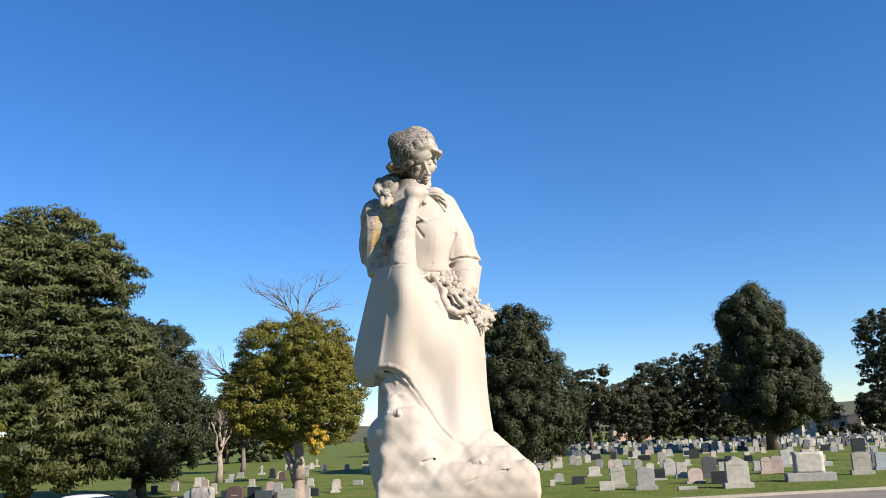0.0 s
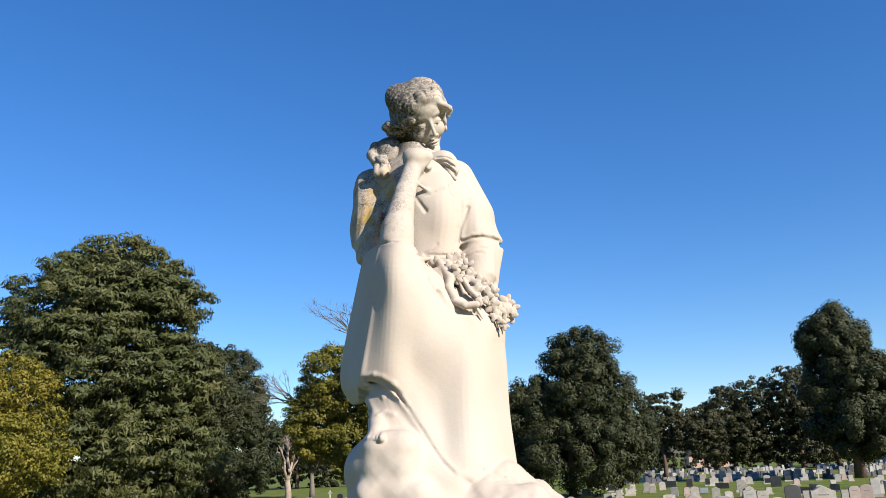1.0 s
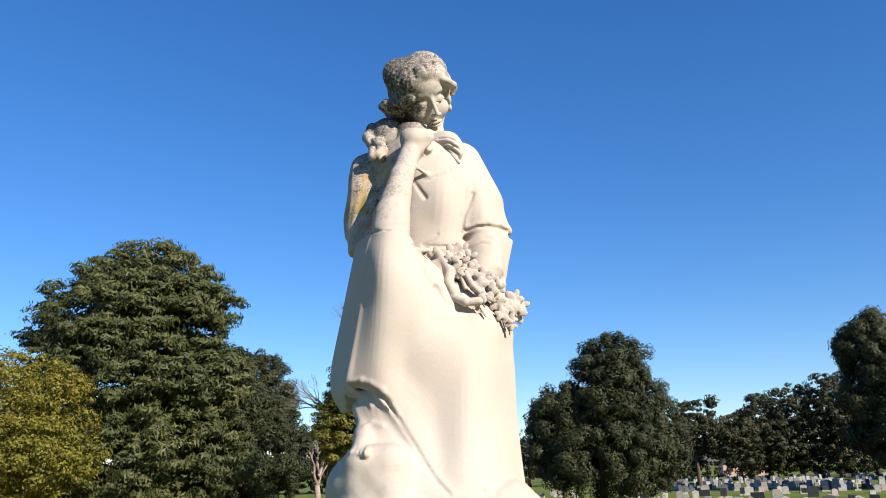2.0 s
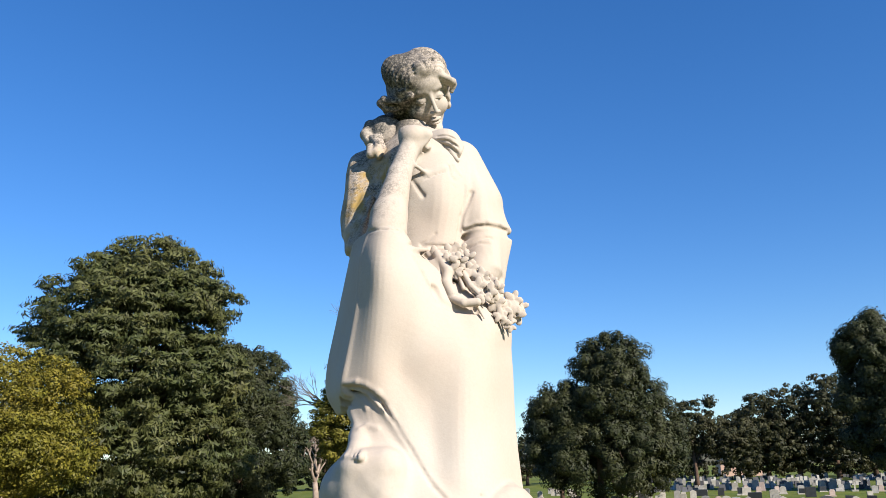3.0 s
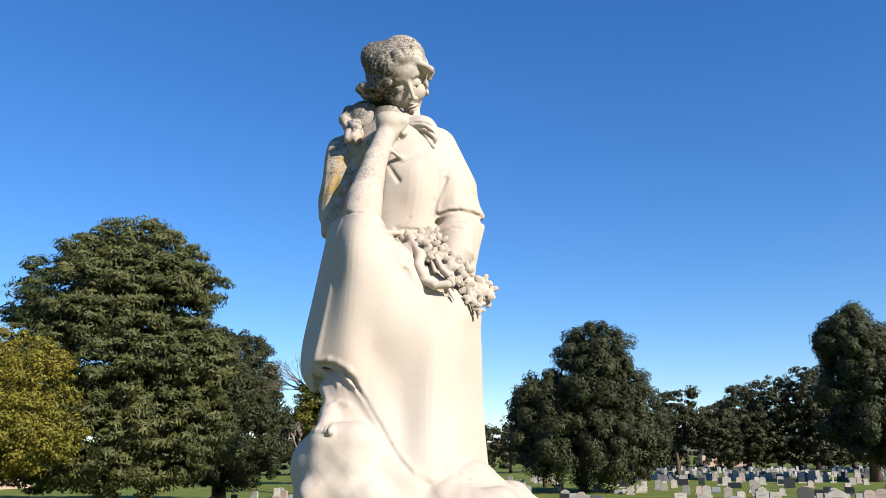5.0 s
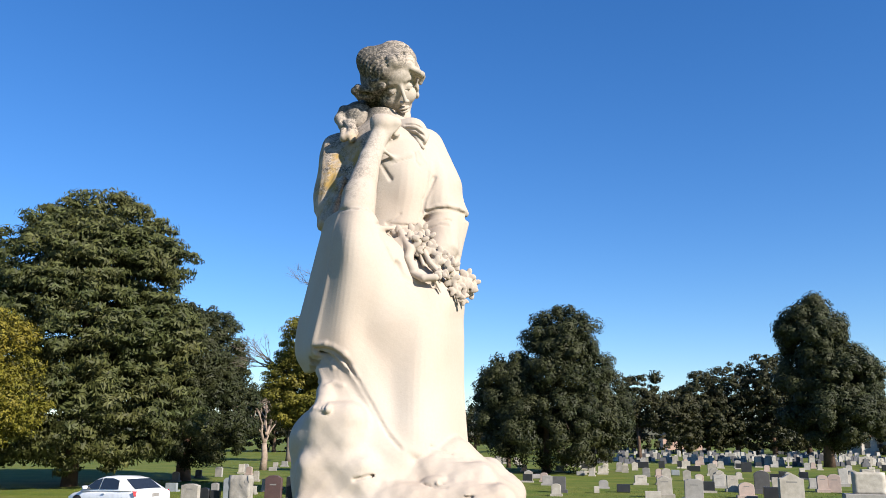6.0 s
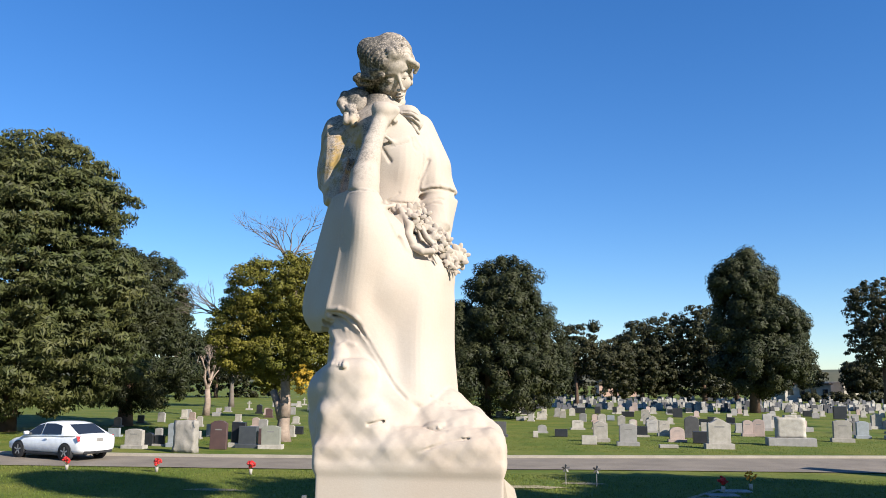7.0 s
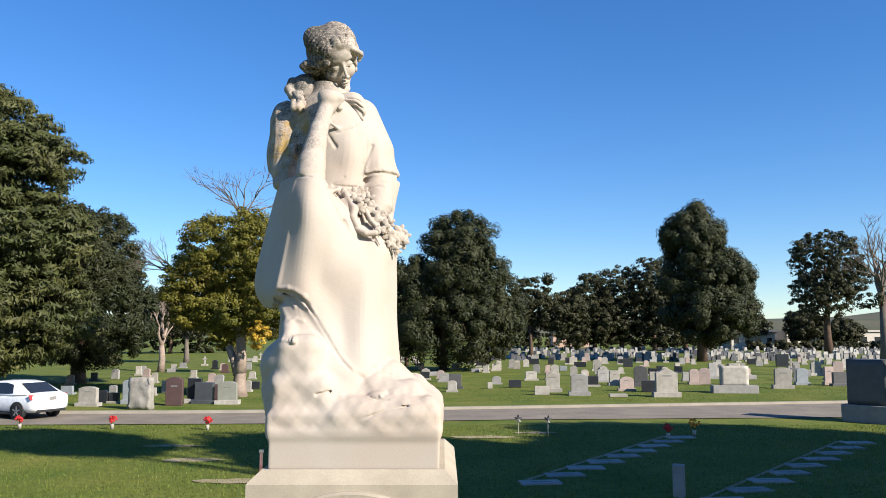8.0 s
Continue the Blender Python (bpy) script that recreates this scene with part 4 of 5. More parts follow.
tube(_v, _f, [(-0.1, 0, 1.1), (-0.35, 0.1, 1.8), (-0.65, 0.1, 2.5)], [0.26, 0.2, 0.17], 8)
tube(_v, _f, [(0, 0.05, 2.8), (-0.9, 0.3, 4.2), (-2.2, 0.2, 5.6)], [0.14, 0.09, 0.04], 7)
part("limb", raw_mesh("limb", _v, _f, M_PALEBARK, True), olive)
part("golden_spray", leaf_mass("golden_spray", [((1.35, -1.6, 3.1), (0.5, 0.4, 0.65))], 26, 34, 0.085, M_GOLD, 41, puff=0.22), olive, "bright golden autumn leaves")


def bare_branches(foot, reach, n, thick, seed, spread=0.9, up=0.6, depth=4, lean=(0, 0)):
    """Forking leafless branches from a foot point, as one mesh's vertex and face lists."""
    rng = random.Random(seed)
    v, f = [], []

    def grow(p, d, length, r, level):
        q = p + d * length * 0.5 + Vector((rng.uniform(-1, 1), rng.uniform(-1, 1), rng.uniform(-0.5, 1))) * length * 0.10
        e = p + d * length
        tube(v, f, [p, q, e], [r, r * 0.8, r * 0.55], 5)
        if level:
            for _ in range(rng.choice((2, 3))):
                k = (d + Vector((rng.gauss(0, 1), rng.gauss(0, 1), rng.gauss(0, 0.6) + up * 0.3)) * spread * 0.6).normalized()
                grow(e if rng.random() < 0.7 else q, k, length * rng.uniform(0.55, 0.85), r * 0.55, level - 1)

    for _ in range(n):
        d = Vector((rng.gauss(0, spread) + lean[0], rng.gauss(0, spread) + lean[1], up + rng.random() * 0.6)).normalized()
        grow(Vector(foot), d, reach, thick, depth)
    return v, f


part("dead_top", raw_mesh("dead_top", *bare_branches((0.1, 0, 8.9), 1.25, 7, 0.06, 7, 0.75, 0.7, 4), M_TWIG, True), olive, "leafless grey branches")
part("dead_side", raw_mesh("dead_side", *bare_branches((-3.0, 0, 6.0), 1.25, 5, 0.06, 9, 0.6, 0.5, 4, (-0.8, 0)), M_TWIG, True), olive, "leafless grey branches")

# pale bare tree and the dull mass behind it
def bare_tree(label, at, h, r, bark, seed, n=4, reach=1.6, lean=0.0):
    root = thing("bare_tree", label, "tree", pose(*at, 0))
    v, f = [], []
    tube(v, f, [(0, 0, -0.1), (0.1, 0, h * 0.5), (lean * h, 0, h)], [r * 1.3, r, r * 0.8], 9)
    part("trunk", raw_mesh("trunk", v, f, bark, True), root)
    part("branchwork", raw_mesh("branchwork", *bare_branches((lean * h, 0, h * 0.96), reach, n, r * 0.6, seed, 0.6, 0.9, 5), bark, True), root)
    return root


bare_tree("small bare tree with a whitewashed pale trunk", (-23.6, 67.5), 2.2, 0.26, M_PALEBARK, 3, 4, 1.7)
tree("dull brown-green tree thin of leaf", (-28, 88), (5, 0.3, 0.1), [((0, 0, 6.2), (3.4, 3, 3.0)), ((-4, 0, 5.2), (3, 3, 2.8))], 260, 36, 0.16, M_DARKLEAF, M_TWIG, 12, puff=0.6)
tree("small olive-leaved tree at the path", (-17.0, 66), (2.2, 0.12, 0.06), [((0, 0, 3.6), (1.7, 1.6, 1.3)), ((-1.2, 0, 2.9), (1.1, 1.2, 0.8))], 220, 40, 0.10, M_OLIVE, M_TWIG, 13, puff=0.35)

tree("dense blue-green pine with puffy needle clumps", (0, 69.6), (9, 0.32, 0.10),
     [((0.6, 0, 3.8), (6.1, 4.8, 3.2)), ((-3.1, 0, 6.8), (2.7, 2.6, 2.7)), ((1.2, 0, 8.4), (4.3, 3.8, 2.9)), ((1.4, 0, 11.2), (3.0, 2.9, 2.4)), ((4.8, 0, 5.6), (2.0, 2, 2.7))], 640, 240, 0.105, M_PINE, M_BARK, 5, stretch=1.4, flat=0.85, puff=0.8, inner=0.25)
tree("tall dark conifer with puffy rounded needle clumps", (29.8, 92.7), (14, 0.5, 0.15),
     [((1.0, 0, 5.6), (5.0, 4.6, 3.4)), ((0.6, 0, 9.8), (4.8, 4.4, 3.4)), ((-0.6, 0, 14.0), (3.5, 3.3, 3.4)), ((4.4, 0, 8.6), (1.6, 2, 2.6)), ((-3.0, 0, 14.6), (1.3, 1.6, 1.4)), ((-0.5, 0, 17.2), (1.3, 1.3, 1.0))], 560, 270, 0.135, M_PINE, M_BARK, 6, stretch=1.4, flat=0.85, puff=1.0, inner=0.25)
tree("thin mixed tree with brownish leaves behind the pine", (12.0, 110), (6, 0.3, 0.1),
     [((0, 0, 7.6), (2.6, 2.5, 3.4)), ((3.6, 0, 5.8), (2.8, 2.5, 2.6)), ((2.4, 0, 10.6), (0.7, 0.7, 0.7)), ((6.4, 0, 6.6), (1.4, 1.4, 2.0))], 420, 40, 0.19, M_DARKLEAF, M_BARK, 7, puff=0.6)
for _x, _w, _h, _s in ((23.5, 3.2, 11.5, 21), (28.7, 4.2, 15.0, 22), (34.0, 5.4, 16.2, 23), (39.5, 4.8, 17.4, 24), (45.5, 4.4, 15.6, 25)):
    tree("dark leafy tree in the far grove", (_x, 150 + _s % 4), (_h * 0.6, 0.4, 0.12), [((0, 0, _h * 0.66), (_w, _w, _h * 0.33)), ((_w * 0.4, 0, _h * 0.36), (_w * 1.0, _w, _h * 0.30))], 420, 44, 0.26, M_DARKLEAF, M_BARK, _s, puff=0.9)
tree("tall open dark tree with a straight trunk", (59.2, 123.5), (14, 0.6, 0.15),
     [((0.4, 0, 14.2), (5.0, 5, 4.8)), ((-0.6, 0, 9.2), (4.6, 4.6, 3.6)), ((4.4, 0, 11), (2.4, 2.5, 2.6)), ((-4.2, 0, 16), (1.4, 1.6, 1.6))], 620, 44, 0.20, M_DARKLEAF, M_BARK, 8, puff=0.7)
_k = bare_tree("bare pale-barked tree with twisting grey limbs", (32.2, 58.7), 5.2, 0.34, M_TWIG, 15, 5, 2.3, 0.02)
part("leaf_spray", leaf_mass("leaf_spray", [((1.2, 0, 7.2), (1.5, 1.5, 0.7)), ((-1, 0, 5.6), (1, 1, 0.5))], 40, 30, 0.12, M_DARKLEAF, 31, puff=0.35), _k, "sparse dark leaves")
tree("small yellow-olive tree between the stones", (5.2, 96), (3, 0.2, 0.08), [((0, 0, 3.6), (1.8, 1.8, 2.2))], 140, 40, 0.14, M_OLIVE, M_BARK, 9, puff=0.45)
tree("rounded dark shrub tree beside the pine", (-3.6, 80), (4, 0.2, 0.08), [((0, 0, 4.6), (2.2, 2, 3.2))], 200, 44, 0.16, M_DARKLEAF, M_BARK, 10, puff=0.5)
for _i, (_x, _y, _w, _h) in enumerate(((53, 165, 5, 7), (63, 168, 5, 8), (72, 160, 4, 8), (82, 165, 4, 6), (100, 150, 6, 12), (-60, 120, 10, 12), (-44, 130, 9, 10), (-12, 140, 8, 8), (2, 150, 7, 8), (14, 160, 6, 8), (-75, 90, 10, 14), (112, 120, 7, 13))):
    tree("distant dark tree along the cemetery edge", (_x, _y), (_h * 0.5, 0.3, 0.1), [((0, 0, _h * 0.62), (_w, _w * 0.8, _h * 0.38))], 200, 40, 0.28, M_DARKLEAF, M_BARK, 50 + _i, puff=0.9)
# tall trees on the sunny side of the lawn, whose shade lies across it
for _i, (_x, _y, _h, _r, _lo) in enumerate(((18.7, 7.1, 12, 3.4, 0.35), (20.7, 11.6, 12, 3.4, 0.35), (24.0, 13.3, 14, 3.6, 0.35), (15.2, 3.1, 12, 3.2, 0.35), (16.0, 9.3, 15.5, 3.2, 0.5), (13.3, 6.8, 19, 1.5, 0.8), (27.5, 11.3, 16, 3.8, 0.45))):
    tree("broad leafy shade tree beside the lawn", (_x, _y), (_h * 0.6, 0.35, 0.12), [((0, 0, _h * (1 + _lo) / 2), (_r, _r, _h * (1 - _lo) / 2))], 620, 44, 0.20, M_DARKLEAF, M_BARK, 80 + _i, puff=0.7)


# added leafy fill, standing in for the shaded band under the far trees
def hedge(x0, x1, y, h, seed):
    n = max(2, int((x1 - x0) / 4))
    lobes = [((x0 + (x1 - x0) * (i + 0.5) / n - (x0 + x1) / 2, 0, h * 0.45), (2.8, 1.6, h * 0.5)) for i in range(n)]
    root = thing("hedge", "dark leafy fill behind the graves, added for the shaded band", "hedge", pose((x0 + x1) / 2, y, 0))
    part("foliage", leaf_mass("foliage", lobes, 34 * n, 40, 0.26, M_DARKLEAF, seed, puff=0.6), root)


for _i, (_x0, _x1, _y, _h) in enumerate(((-30, 26, 182, 4.5), (36, 62, 180, 4.2), (60, 130, 158, 1.8), (-90, -34, 135, 5.5))):
    hedge(_x0, _x1, _y, _h, 200 + _i)


# ---- gravestones ----
PALE = material("pale_marble", (0.38, 0.3496, 0.3078), 0.75, (0.2508, 0.228, 0.1938), 4.0, 0.5, 40.0, 0.2, 40.0, 0.35, vary=0.35)
GREY = material("grey_granite", (0.2888, 0.2736, 0.2584), 0.65, (0.2052, 0.1938, 0.1824), 4.0, 0.5, 60.0, 0.15, 60.0, 0.4, vary=0.35)
DARK = material("dark_granite", (0.091, 0.0875, 0.0875), 0.5, (0.063, 0.0595, 0.0595), 4.0, 0.5, 60.0, 0.1, 60.0, 0.45, vary=0.3)
BLACK = material("black_granite", (0.0154, 0.0161, 0.0196), 0.3, (0.028, 0.028, 0.0315), 4.0, 0.5, 60.0, 0.03, 60.0, 0.5, vary=0.3)
SLATE = material("blue_black_granite", (0.0525, 0.0595, 0.07), 0.4, (0.077, 0.084, 0.091), 4.0, 0.5, 60.0, 0.05, 60.0, 0.5, vary=0.2)
PINK = material("pink_granite", (0.3572, 0.2736, 0.2356), 0.65, (0.2736, 0.2128, 0.19), 4.0, 0.5, 60.0, 0.15, 60.0, 0.4, vary=0.25)
MAROON = material("maroon_granite", (0.095, 0.055, 0.050), 0.5, (0.07, 0.042, 0.04), 4.0, 0.5, 60.0, 0.08, 60.0, 0.45, vary=0.2)
BLUE = material("blue_grey_granite", (0.2508, 0.2736, 0.2888), 0.6, (0.19, 0.2052, 0.2128), 4.0, 0.5, 60.0, 0.12, 60.0, 0.4, vary=0.2)
GREEN = material("green_grey_granite", (0.228, 0.228, 0.19), 0.6, (0.1748, 0.1748, 0.1444), 4.0, 0.5, 60.0, 0.12, 60.0, 0.4, vary=0.2)
INK = material("worn_letter_cut", (0.20, 0.19, 0.18), 0.9, None, 20.0, 0.5, 60.0, 0)
TONE = {PALE: "pale weathered marble", GREY: "grey granite", DARK: "dark granite", BLACK: "polished black granite", SLATE: "blue-black granite", PINK: "pinkish granite", MAROON: "maroon granite", BLUE: "blue-grey granite", GREEN: "green-grey granite"}
FORM = {"flat": "square-topped", "arch": "round-topped", "serp": "curved-top", "shoulder": "shouldered", "low": "low block", "cross": "cross-shaped", "rough": "rough-hewn"}


def tablet_outline(w, h, shape, z):
    a = w / 2
    if shape == "arch":
        top = [(a * math.cos(t), z + h - a * 0.55 + a * 0.55 * math.sin(t)) for t in np.linspace(0, math.pi, 13)]
    elif shape == "serp":
        top = [(a * u, z + h - 0.11 * w * (1 - math.cos(math.pi * u)) * 0.9) for u in np.linspace(1, -1, 13)]
    elif shape == "shoulder":
        top = [(a, z + h * 0.91), (a * 0.8, z + h * 0.93), (a * 0.55, z + h * 0.985), (0, z + h), (-a * 0.55, z + h * 0.985), (-a * 0.8, z + h * 0.93), (-a, z + h * 0.91)]
    else:
        top = [(a, z + h), (-a, z + h)]
    return [(-a, z), (a, z)] + top


def rough_block(w, d, h, z, seed, amount=0.05):
    bm = bmesh.new()
    bmesh.ops.create_cube(bm, size=1)
    bmesh.ops.subdivide_edges(bm, edges=bm.edges[:], cuts=7, use_grid_fill=True)
    for v in bm.verts:
        p = Vector((v.co.x * w, v.co.y * d, (v.co.z + 0.5) * h + z))
        n = noise.noise_vector(p * 5 + Vector((seed, 0, 0))) + noise.noise_vector(p * 13) * 0.6
        v.co = p + Vector((n.x * 0.5, n.y, n.z * 0.4 if v.co.z > 0.4 else 0)) * amount
    return bm


stone_count = 0


def gravestone(x, y, w, h, shape, mat, lean=0):
    global stone_count
    stone_count += 1
    rng = random.Random(stone_count)
    root = thing("gravestone", f"{TONE[mat]} {FORM[shape]} gravestone on mown grass", "gravestone", pose(x, y + 0.14, 0.0, rng.uniform(-1.5, 1.5), rng.uniform(-1, 1), rng.uniform(-9, 2)), "upright gravestones")
    d = max(0.16, min(0.3, w * 0.28))
    if shape == "low":
        part("block", mesh_of("block", block(w, max(d, 0.3), h, 0.02), mat), root)
        return root
    if shape == "rough":
        part("boulder", mesh_of("boulder", rough_block(w, d * 1.4, h + 0.03, -0.03, stone_count, 0.10), mat, True), root, "deeply chiselled rock face")
        return root
    foot = 0.17 * h if rng.random() < 0.75 else 0.0
    if foot:
        part("base", mesh_of("base", block(w * 1.28, d + 0.2, foot + 0.03, 0.015, -0.03), PALE if mat in (BLACK, MAROON, SLATE, GREEN) and rng.random() < 0.7 else mat), root)
    if shape == "cross":
        part("upright", mesh_of("upright", block(w * 0.3, d * 0.6, h - foot, 0.012, foot), mat), root)
        part("arm", mesh_of("arm", block(w * 0.9, d * 0.58, w * 0.28, 0.012, h * 0.66), mat), root)
        return root
    part("tablet", mesh_of("tablet", outline_slab(tablet_outline(w, h - foot + 0.012, shape, foot - 0.012), d, 0.012), mat), root)
    if w > 0.55 and y < 60 and mat in (PALE, GREY, MAROON, GREEN, PINK):
        rows = [block(w * rng.uniform(0.34, 0.5), 0.006, h * 0.045, 0.0, foot + (h - foot) * 0.66)]
        part("inscription", mesh_of("inscription", rows[0], INK), root, "weathered illegible lettering", pose(0, -d / 2 - 0.001, 0))
    return root


gravestone(0.07, 52.83, 0.66, 0.59, "shoulder", GREY)
gravestone(1.12, 71.78, 0.72, 0.54, "flat", PALE)
gravestone(0.70, 46.40, 0.71, 0.84, "flat", DARK)
gravestone(0.50, 43.74, 0.49, 0.61, "arch", PALE)
gravestone(2.93, 67.52, 0.56, 0.32, "low", PALE)
gravestone(3.79, 71.78, 0.66, 0.66, "flat", PALE)
gravestone(4.51, 68.75, 0.69, 0.69, "shoulder", PALE)
gravestone(6.31, 74.11, 0.51, 0.82, "arch", GREY)
gravestone(6.63, 72.23, 0.54, 0.60, "flat", PALE)
gravestone(9.35, 83.95, 1.28, 0.58, "low", BLACK)
gravestone(5.99, 54.86, 0.76, 0.61, "shoulder", PALE)
gravestone(3.35, 50.50, 0.56, 0.49, "arch", GREY)
gravestone(2.70, 46.40, 0.28, 0.35, "low", PALE)
gravestone(4.22, 47.36, 0.72, 0.43, "low", BLACK)
gravestone(5.96, 43.74, 0.75, 1.07, "serp", PALE)
gravestone(5.11, 41.68, 0.75, 0.44, "low", PALE)
gravestone(8.59, 62.02, 0.62, 0.78, "arch", PALE)
gravestone(10.26, 68.75, 0.63, 0.42, "low", BLUE)
gravestone(6.99, 41.38, 0.86, 1.06, "shoulder", GREY)
gravestone(10.23, 58.22, 0.57, 0.57, "arch", PINK)
gravestone(8.97, 48.36, 0.67, 0.60, "flat", BLACK)
gravestone(13.13, 77.13, 1.14, 0.47, "low", BLACK)
gravestone(13.56, 83.95, 0.82, 0.70, "flat", PALE)
gravestone(12.16, 63.04, 0.61, 0.79, "arch", PALE)
gravestone(10.44, 52.83, 0.66, 0.73, "flat", GREY)
gravestone(13.13, 68.75, 0.67, 0.96, "shoulder", PALE)
gravestone(10.50, 49.41, 0.62, 0.89, "flat", PALE)
gravestone(10.15, 44.60, 0.77, 0.77, "arch", PINK)
gravestone(14.13, 64.11, 0.45, 0.50, "arch", PALE)
gravestone(11.87, 48.36, 0.81, 1.21, "arch", DARK)
gravestone(11.15, 43.74, 0.73, 0.61, "low", BLACK)
gravestone(12.84, 49.41, 0.34, 0.82, "flat", PALE)
gravestone(11.17, 40.36, 1.07, 1.40, "serp", PALE)
gravestone(8.72, 40.22, 0.89, 0.16, "low", PALE)
gravestone(17.71, 77.13, 0.86, 0.86, "flat", BLACK)
gravestone(22.94, 94.41, 0.66, 0.92, "arch", PALE)
gravestone(25.58, 100.24, 0.70, 0.97, "flat", PALE)
gravestone(19.19, 87.17, 0.61, 0.73, "shoulder", GREY)
gravestone(17.11, 85.21, 0.59, 0.71, "arch", PALE)
gravestone(19.99, 96.82, 0.67, 0.81, "flat", GREY)
gravestone(16.94, 98.50, 0.68, 1.09, "arch", PALE)
gravestone(14.52, 96.82, 0.67, 0.86, "flat", PALE)
gravestone(14.68, 102.97, 0.57, 1.14, "cross", PALE)
gravestone(17.43, 107.86, 0.60, 0.75, "flat", GREY)
gravestone(16.89, 94.41, 0.58, 0.92, "shoulder", PINK)
gravestone(11.25, 83.95, 0.58, 0.70, "flat", BLACK)
gravestone(13.05, 83.95, 0.58, 0.70, "flat", BLACK)
gravestone(15.69, 50.37, 0.59, 0.95, "arch", PINK)
gravestone(16.34, 50.37, 0.67, 1.01, "arch", PINK)
gravestone(18.95, 56.62, 0.55, 1.10, "flat", GREY)
gravestone(23.39, 67.72, 0.56, 0.60, "shoulder", PALE)
gravestone(16.24, 53.94, 0.42, 0.60, "flat", GREY)
gravestone(17.79, 48.87, 0.88, 1.06, "flat", GREY)
gravestone(18.78, 50.82, 0.34, 1.13, "rough", PALE)
gravestone(19.59, 46.48, 0.93, 1.19, "shoulder", PALE)
gravestone(22.23, 49.93, 0.69, 1.00, "shoulder", BLUE)
gravestone(28.75, 66.53, 0.48, 1.11, "cross", PALE)
gravestone(32.83, 77.92, 1.19, 1.19, "flat", BLACK)
gravestone(23.50, 53.94, 0.51, 1.05, "cross", DARK)
gravestone(26.96, 59.58, 0.41, 0.50, "flat", GREY)
gravestone(28.30, 61.17, 0.77, 1.11, "serp", PALE)
gravestone(23.90, 49.93, 0.56, 1.11, "flat", PINK)
gravestone(24.06, 48.87, 0.88, 0.82, "flat", DARK)
gravestone(31.66, 64.64, 0.81, 0.99, "arch", PINK)
gravestone(35.25, 70.66, 0.59, 0.98, "arch", PALE)
gravestone(40.10, 83.65, 0.58, 0.70, "flat", PALE)
gravestone(36.69, 99.82, 0.75, 1.03, "cross", PALE)
gravestone(38.73, 100.71, 0.62, 0.70, "flat", GREY)
gravestone(39.57, 99.82, 0.83, 0.83, "arch", GREY)
gravestone(32.04, 83.65, 0.81, 0.58, "low", BLACK)
gravestone(31.23, 79.55, 0.66, 0.49, "flat", GREY)
gravestone(48.11, 107.38, 1.19, 0.75, "low", PALE)
gravestone(50.10, 107.38, 0.66, 0.90, "shoulder", PALE)
gravestone(-15.47, 35.24, 0.83, 0.83, "shoulder", PALE)
gravestone(-15.47, 36.78, 0.46, 0.58, "arch", BLACK)
gravestone(-14.97, 36.78, 0.46, 0.46, "flat", BLACK)
gravestone(-17.21, 42.13, 0.40, 0.46, "shoulder", GREY)
gravestone(-14.23, 36.38, 0.37, 1.05, "shoulder", BLUE)
gravestone(-12.62, 33.72, 0.96, 1.30, "rough", PALE)
gravestone(-11.81, 35.49, 0.74, 1.23, "shoulder", MAROON)
gravestone(-14.81, 44.94, 0.57, 0.59, "arch", MAROON)
gravestone(-14.71, 43.03, 0.57, 0.65, "flat", PALE)
gravestone(-11.32, 36.78, 0.66, 1.10, "flat", BLACK)
gravestone(-10.79, 36.51, 0.86, 0.94, "flat", SLATE)
gravestone(-10.72, 38.16, 0.38, 0.75, "flat", MAROON)
gravestone(-9.67, 36.25, 0.85, 1.00, "shoulder", GREEN)
gravestone(-23.16, 61.35, 0.43, 0.68, "flat", PALE)
gravestone(-18.53, 51.87, 0.36, 0.65, "shoulder", PALE)
gravestone(-23.66, 54.69, 0.43, 0.52, "flat", DARK)
gravestone(-23.85, 71.36, 0.45, 0.49, "flat", PALE)
gravestone(-20.47, 72.39, 0.50, 0.80, "arch", BLACK)
gravestone(-17.67, 65.33, 0.54, 0.72, "arch", MAROON)
gravestone(-24.23, 75.09, 0.59, 0.47, "flat", GREY)
gravestone(-19.61, 42.13, 0.64, 0.42, "flat", BLUE)
gravestone(-14.77, 41.27, 0.23, 0.39, "flat", PALE)
gravestone(-10.66, 43.96, 0.42, 0.62, "arch", PALE)
gravestone(-10.72, 45.96, 0.58, 0.43, "flat", BLACK)
gravestone(-13.30, 56.21, 0.46, 0.53, "shoulder", PALE)

# broad rough monument with a long base
_m = thing("monument", "broad grey monument with chiselled face and long base", "gravestone", pose(15.55, 43.2, 0, 0, 0, -6))
part("base", mesh_of("base", block(2.35, 0.75, 0.42, 0.03, -0.02), GREY), _m)
part("die", mesh_of("die", rough_block(1.42, 0.42, 1.02, 0.40, 3, 0.03), PALE, True), _m, "pale chiselled stone block")
part("crest", mesh_of("crest", rough_block(0.62, 0.3, 0.14, 1.40, 4, 0.02), PALE, True), _m)

# tall monument near the lane, rough on its broad face; die coloured dark for its shade
_m = thing("monument", "tall granite monument, rough face toned dark for shade, stepped base", "gravestone", pose(15.35, 28.95, 0, 0, 0, -52))
part("base", mesh_of("base", block(1.75, 1.15, 0.62, 0.03, -0.02), GREY), _m, "rough granite base")
part("die", mesh_of("die", rough_block(1.4, 0.8, 1.62, 0.59, 8, 0.03), DARK, True), _m)

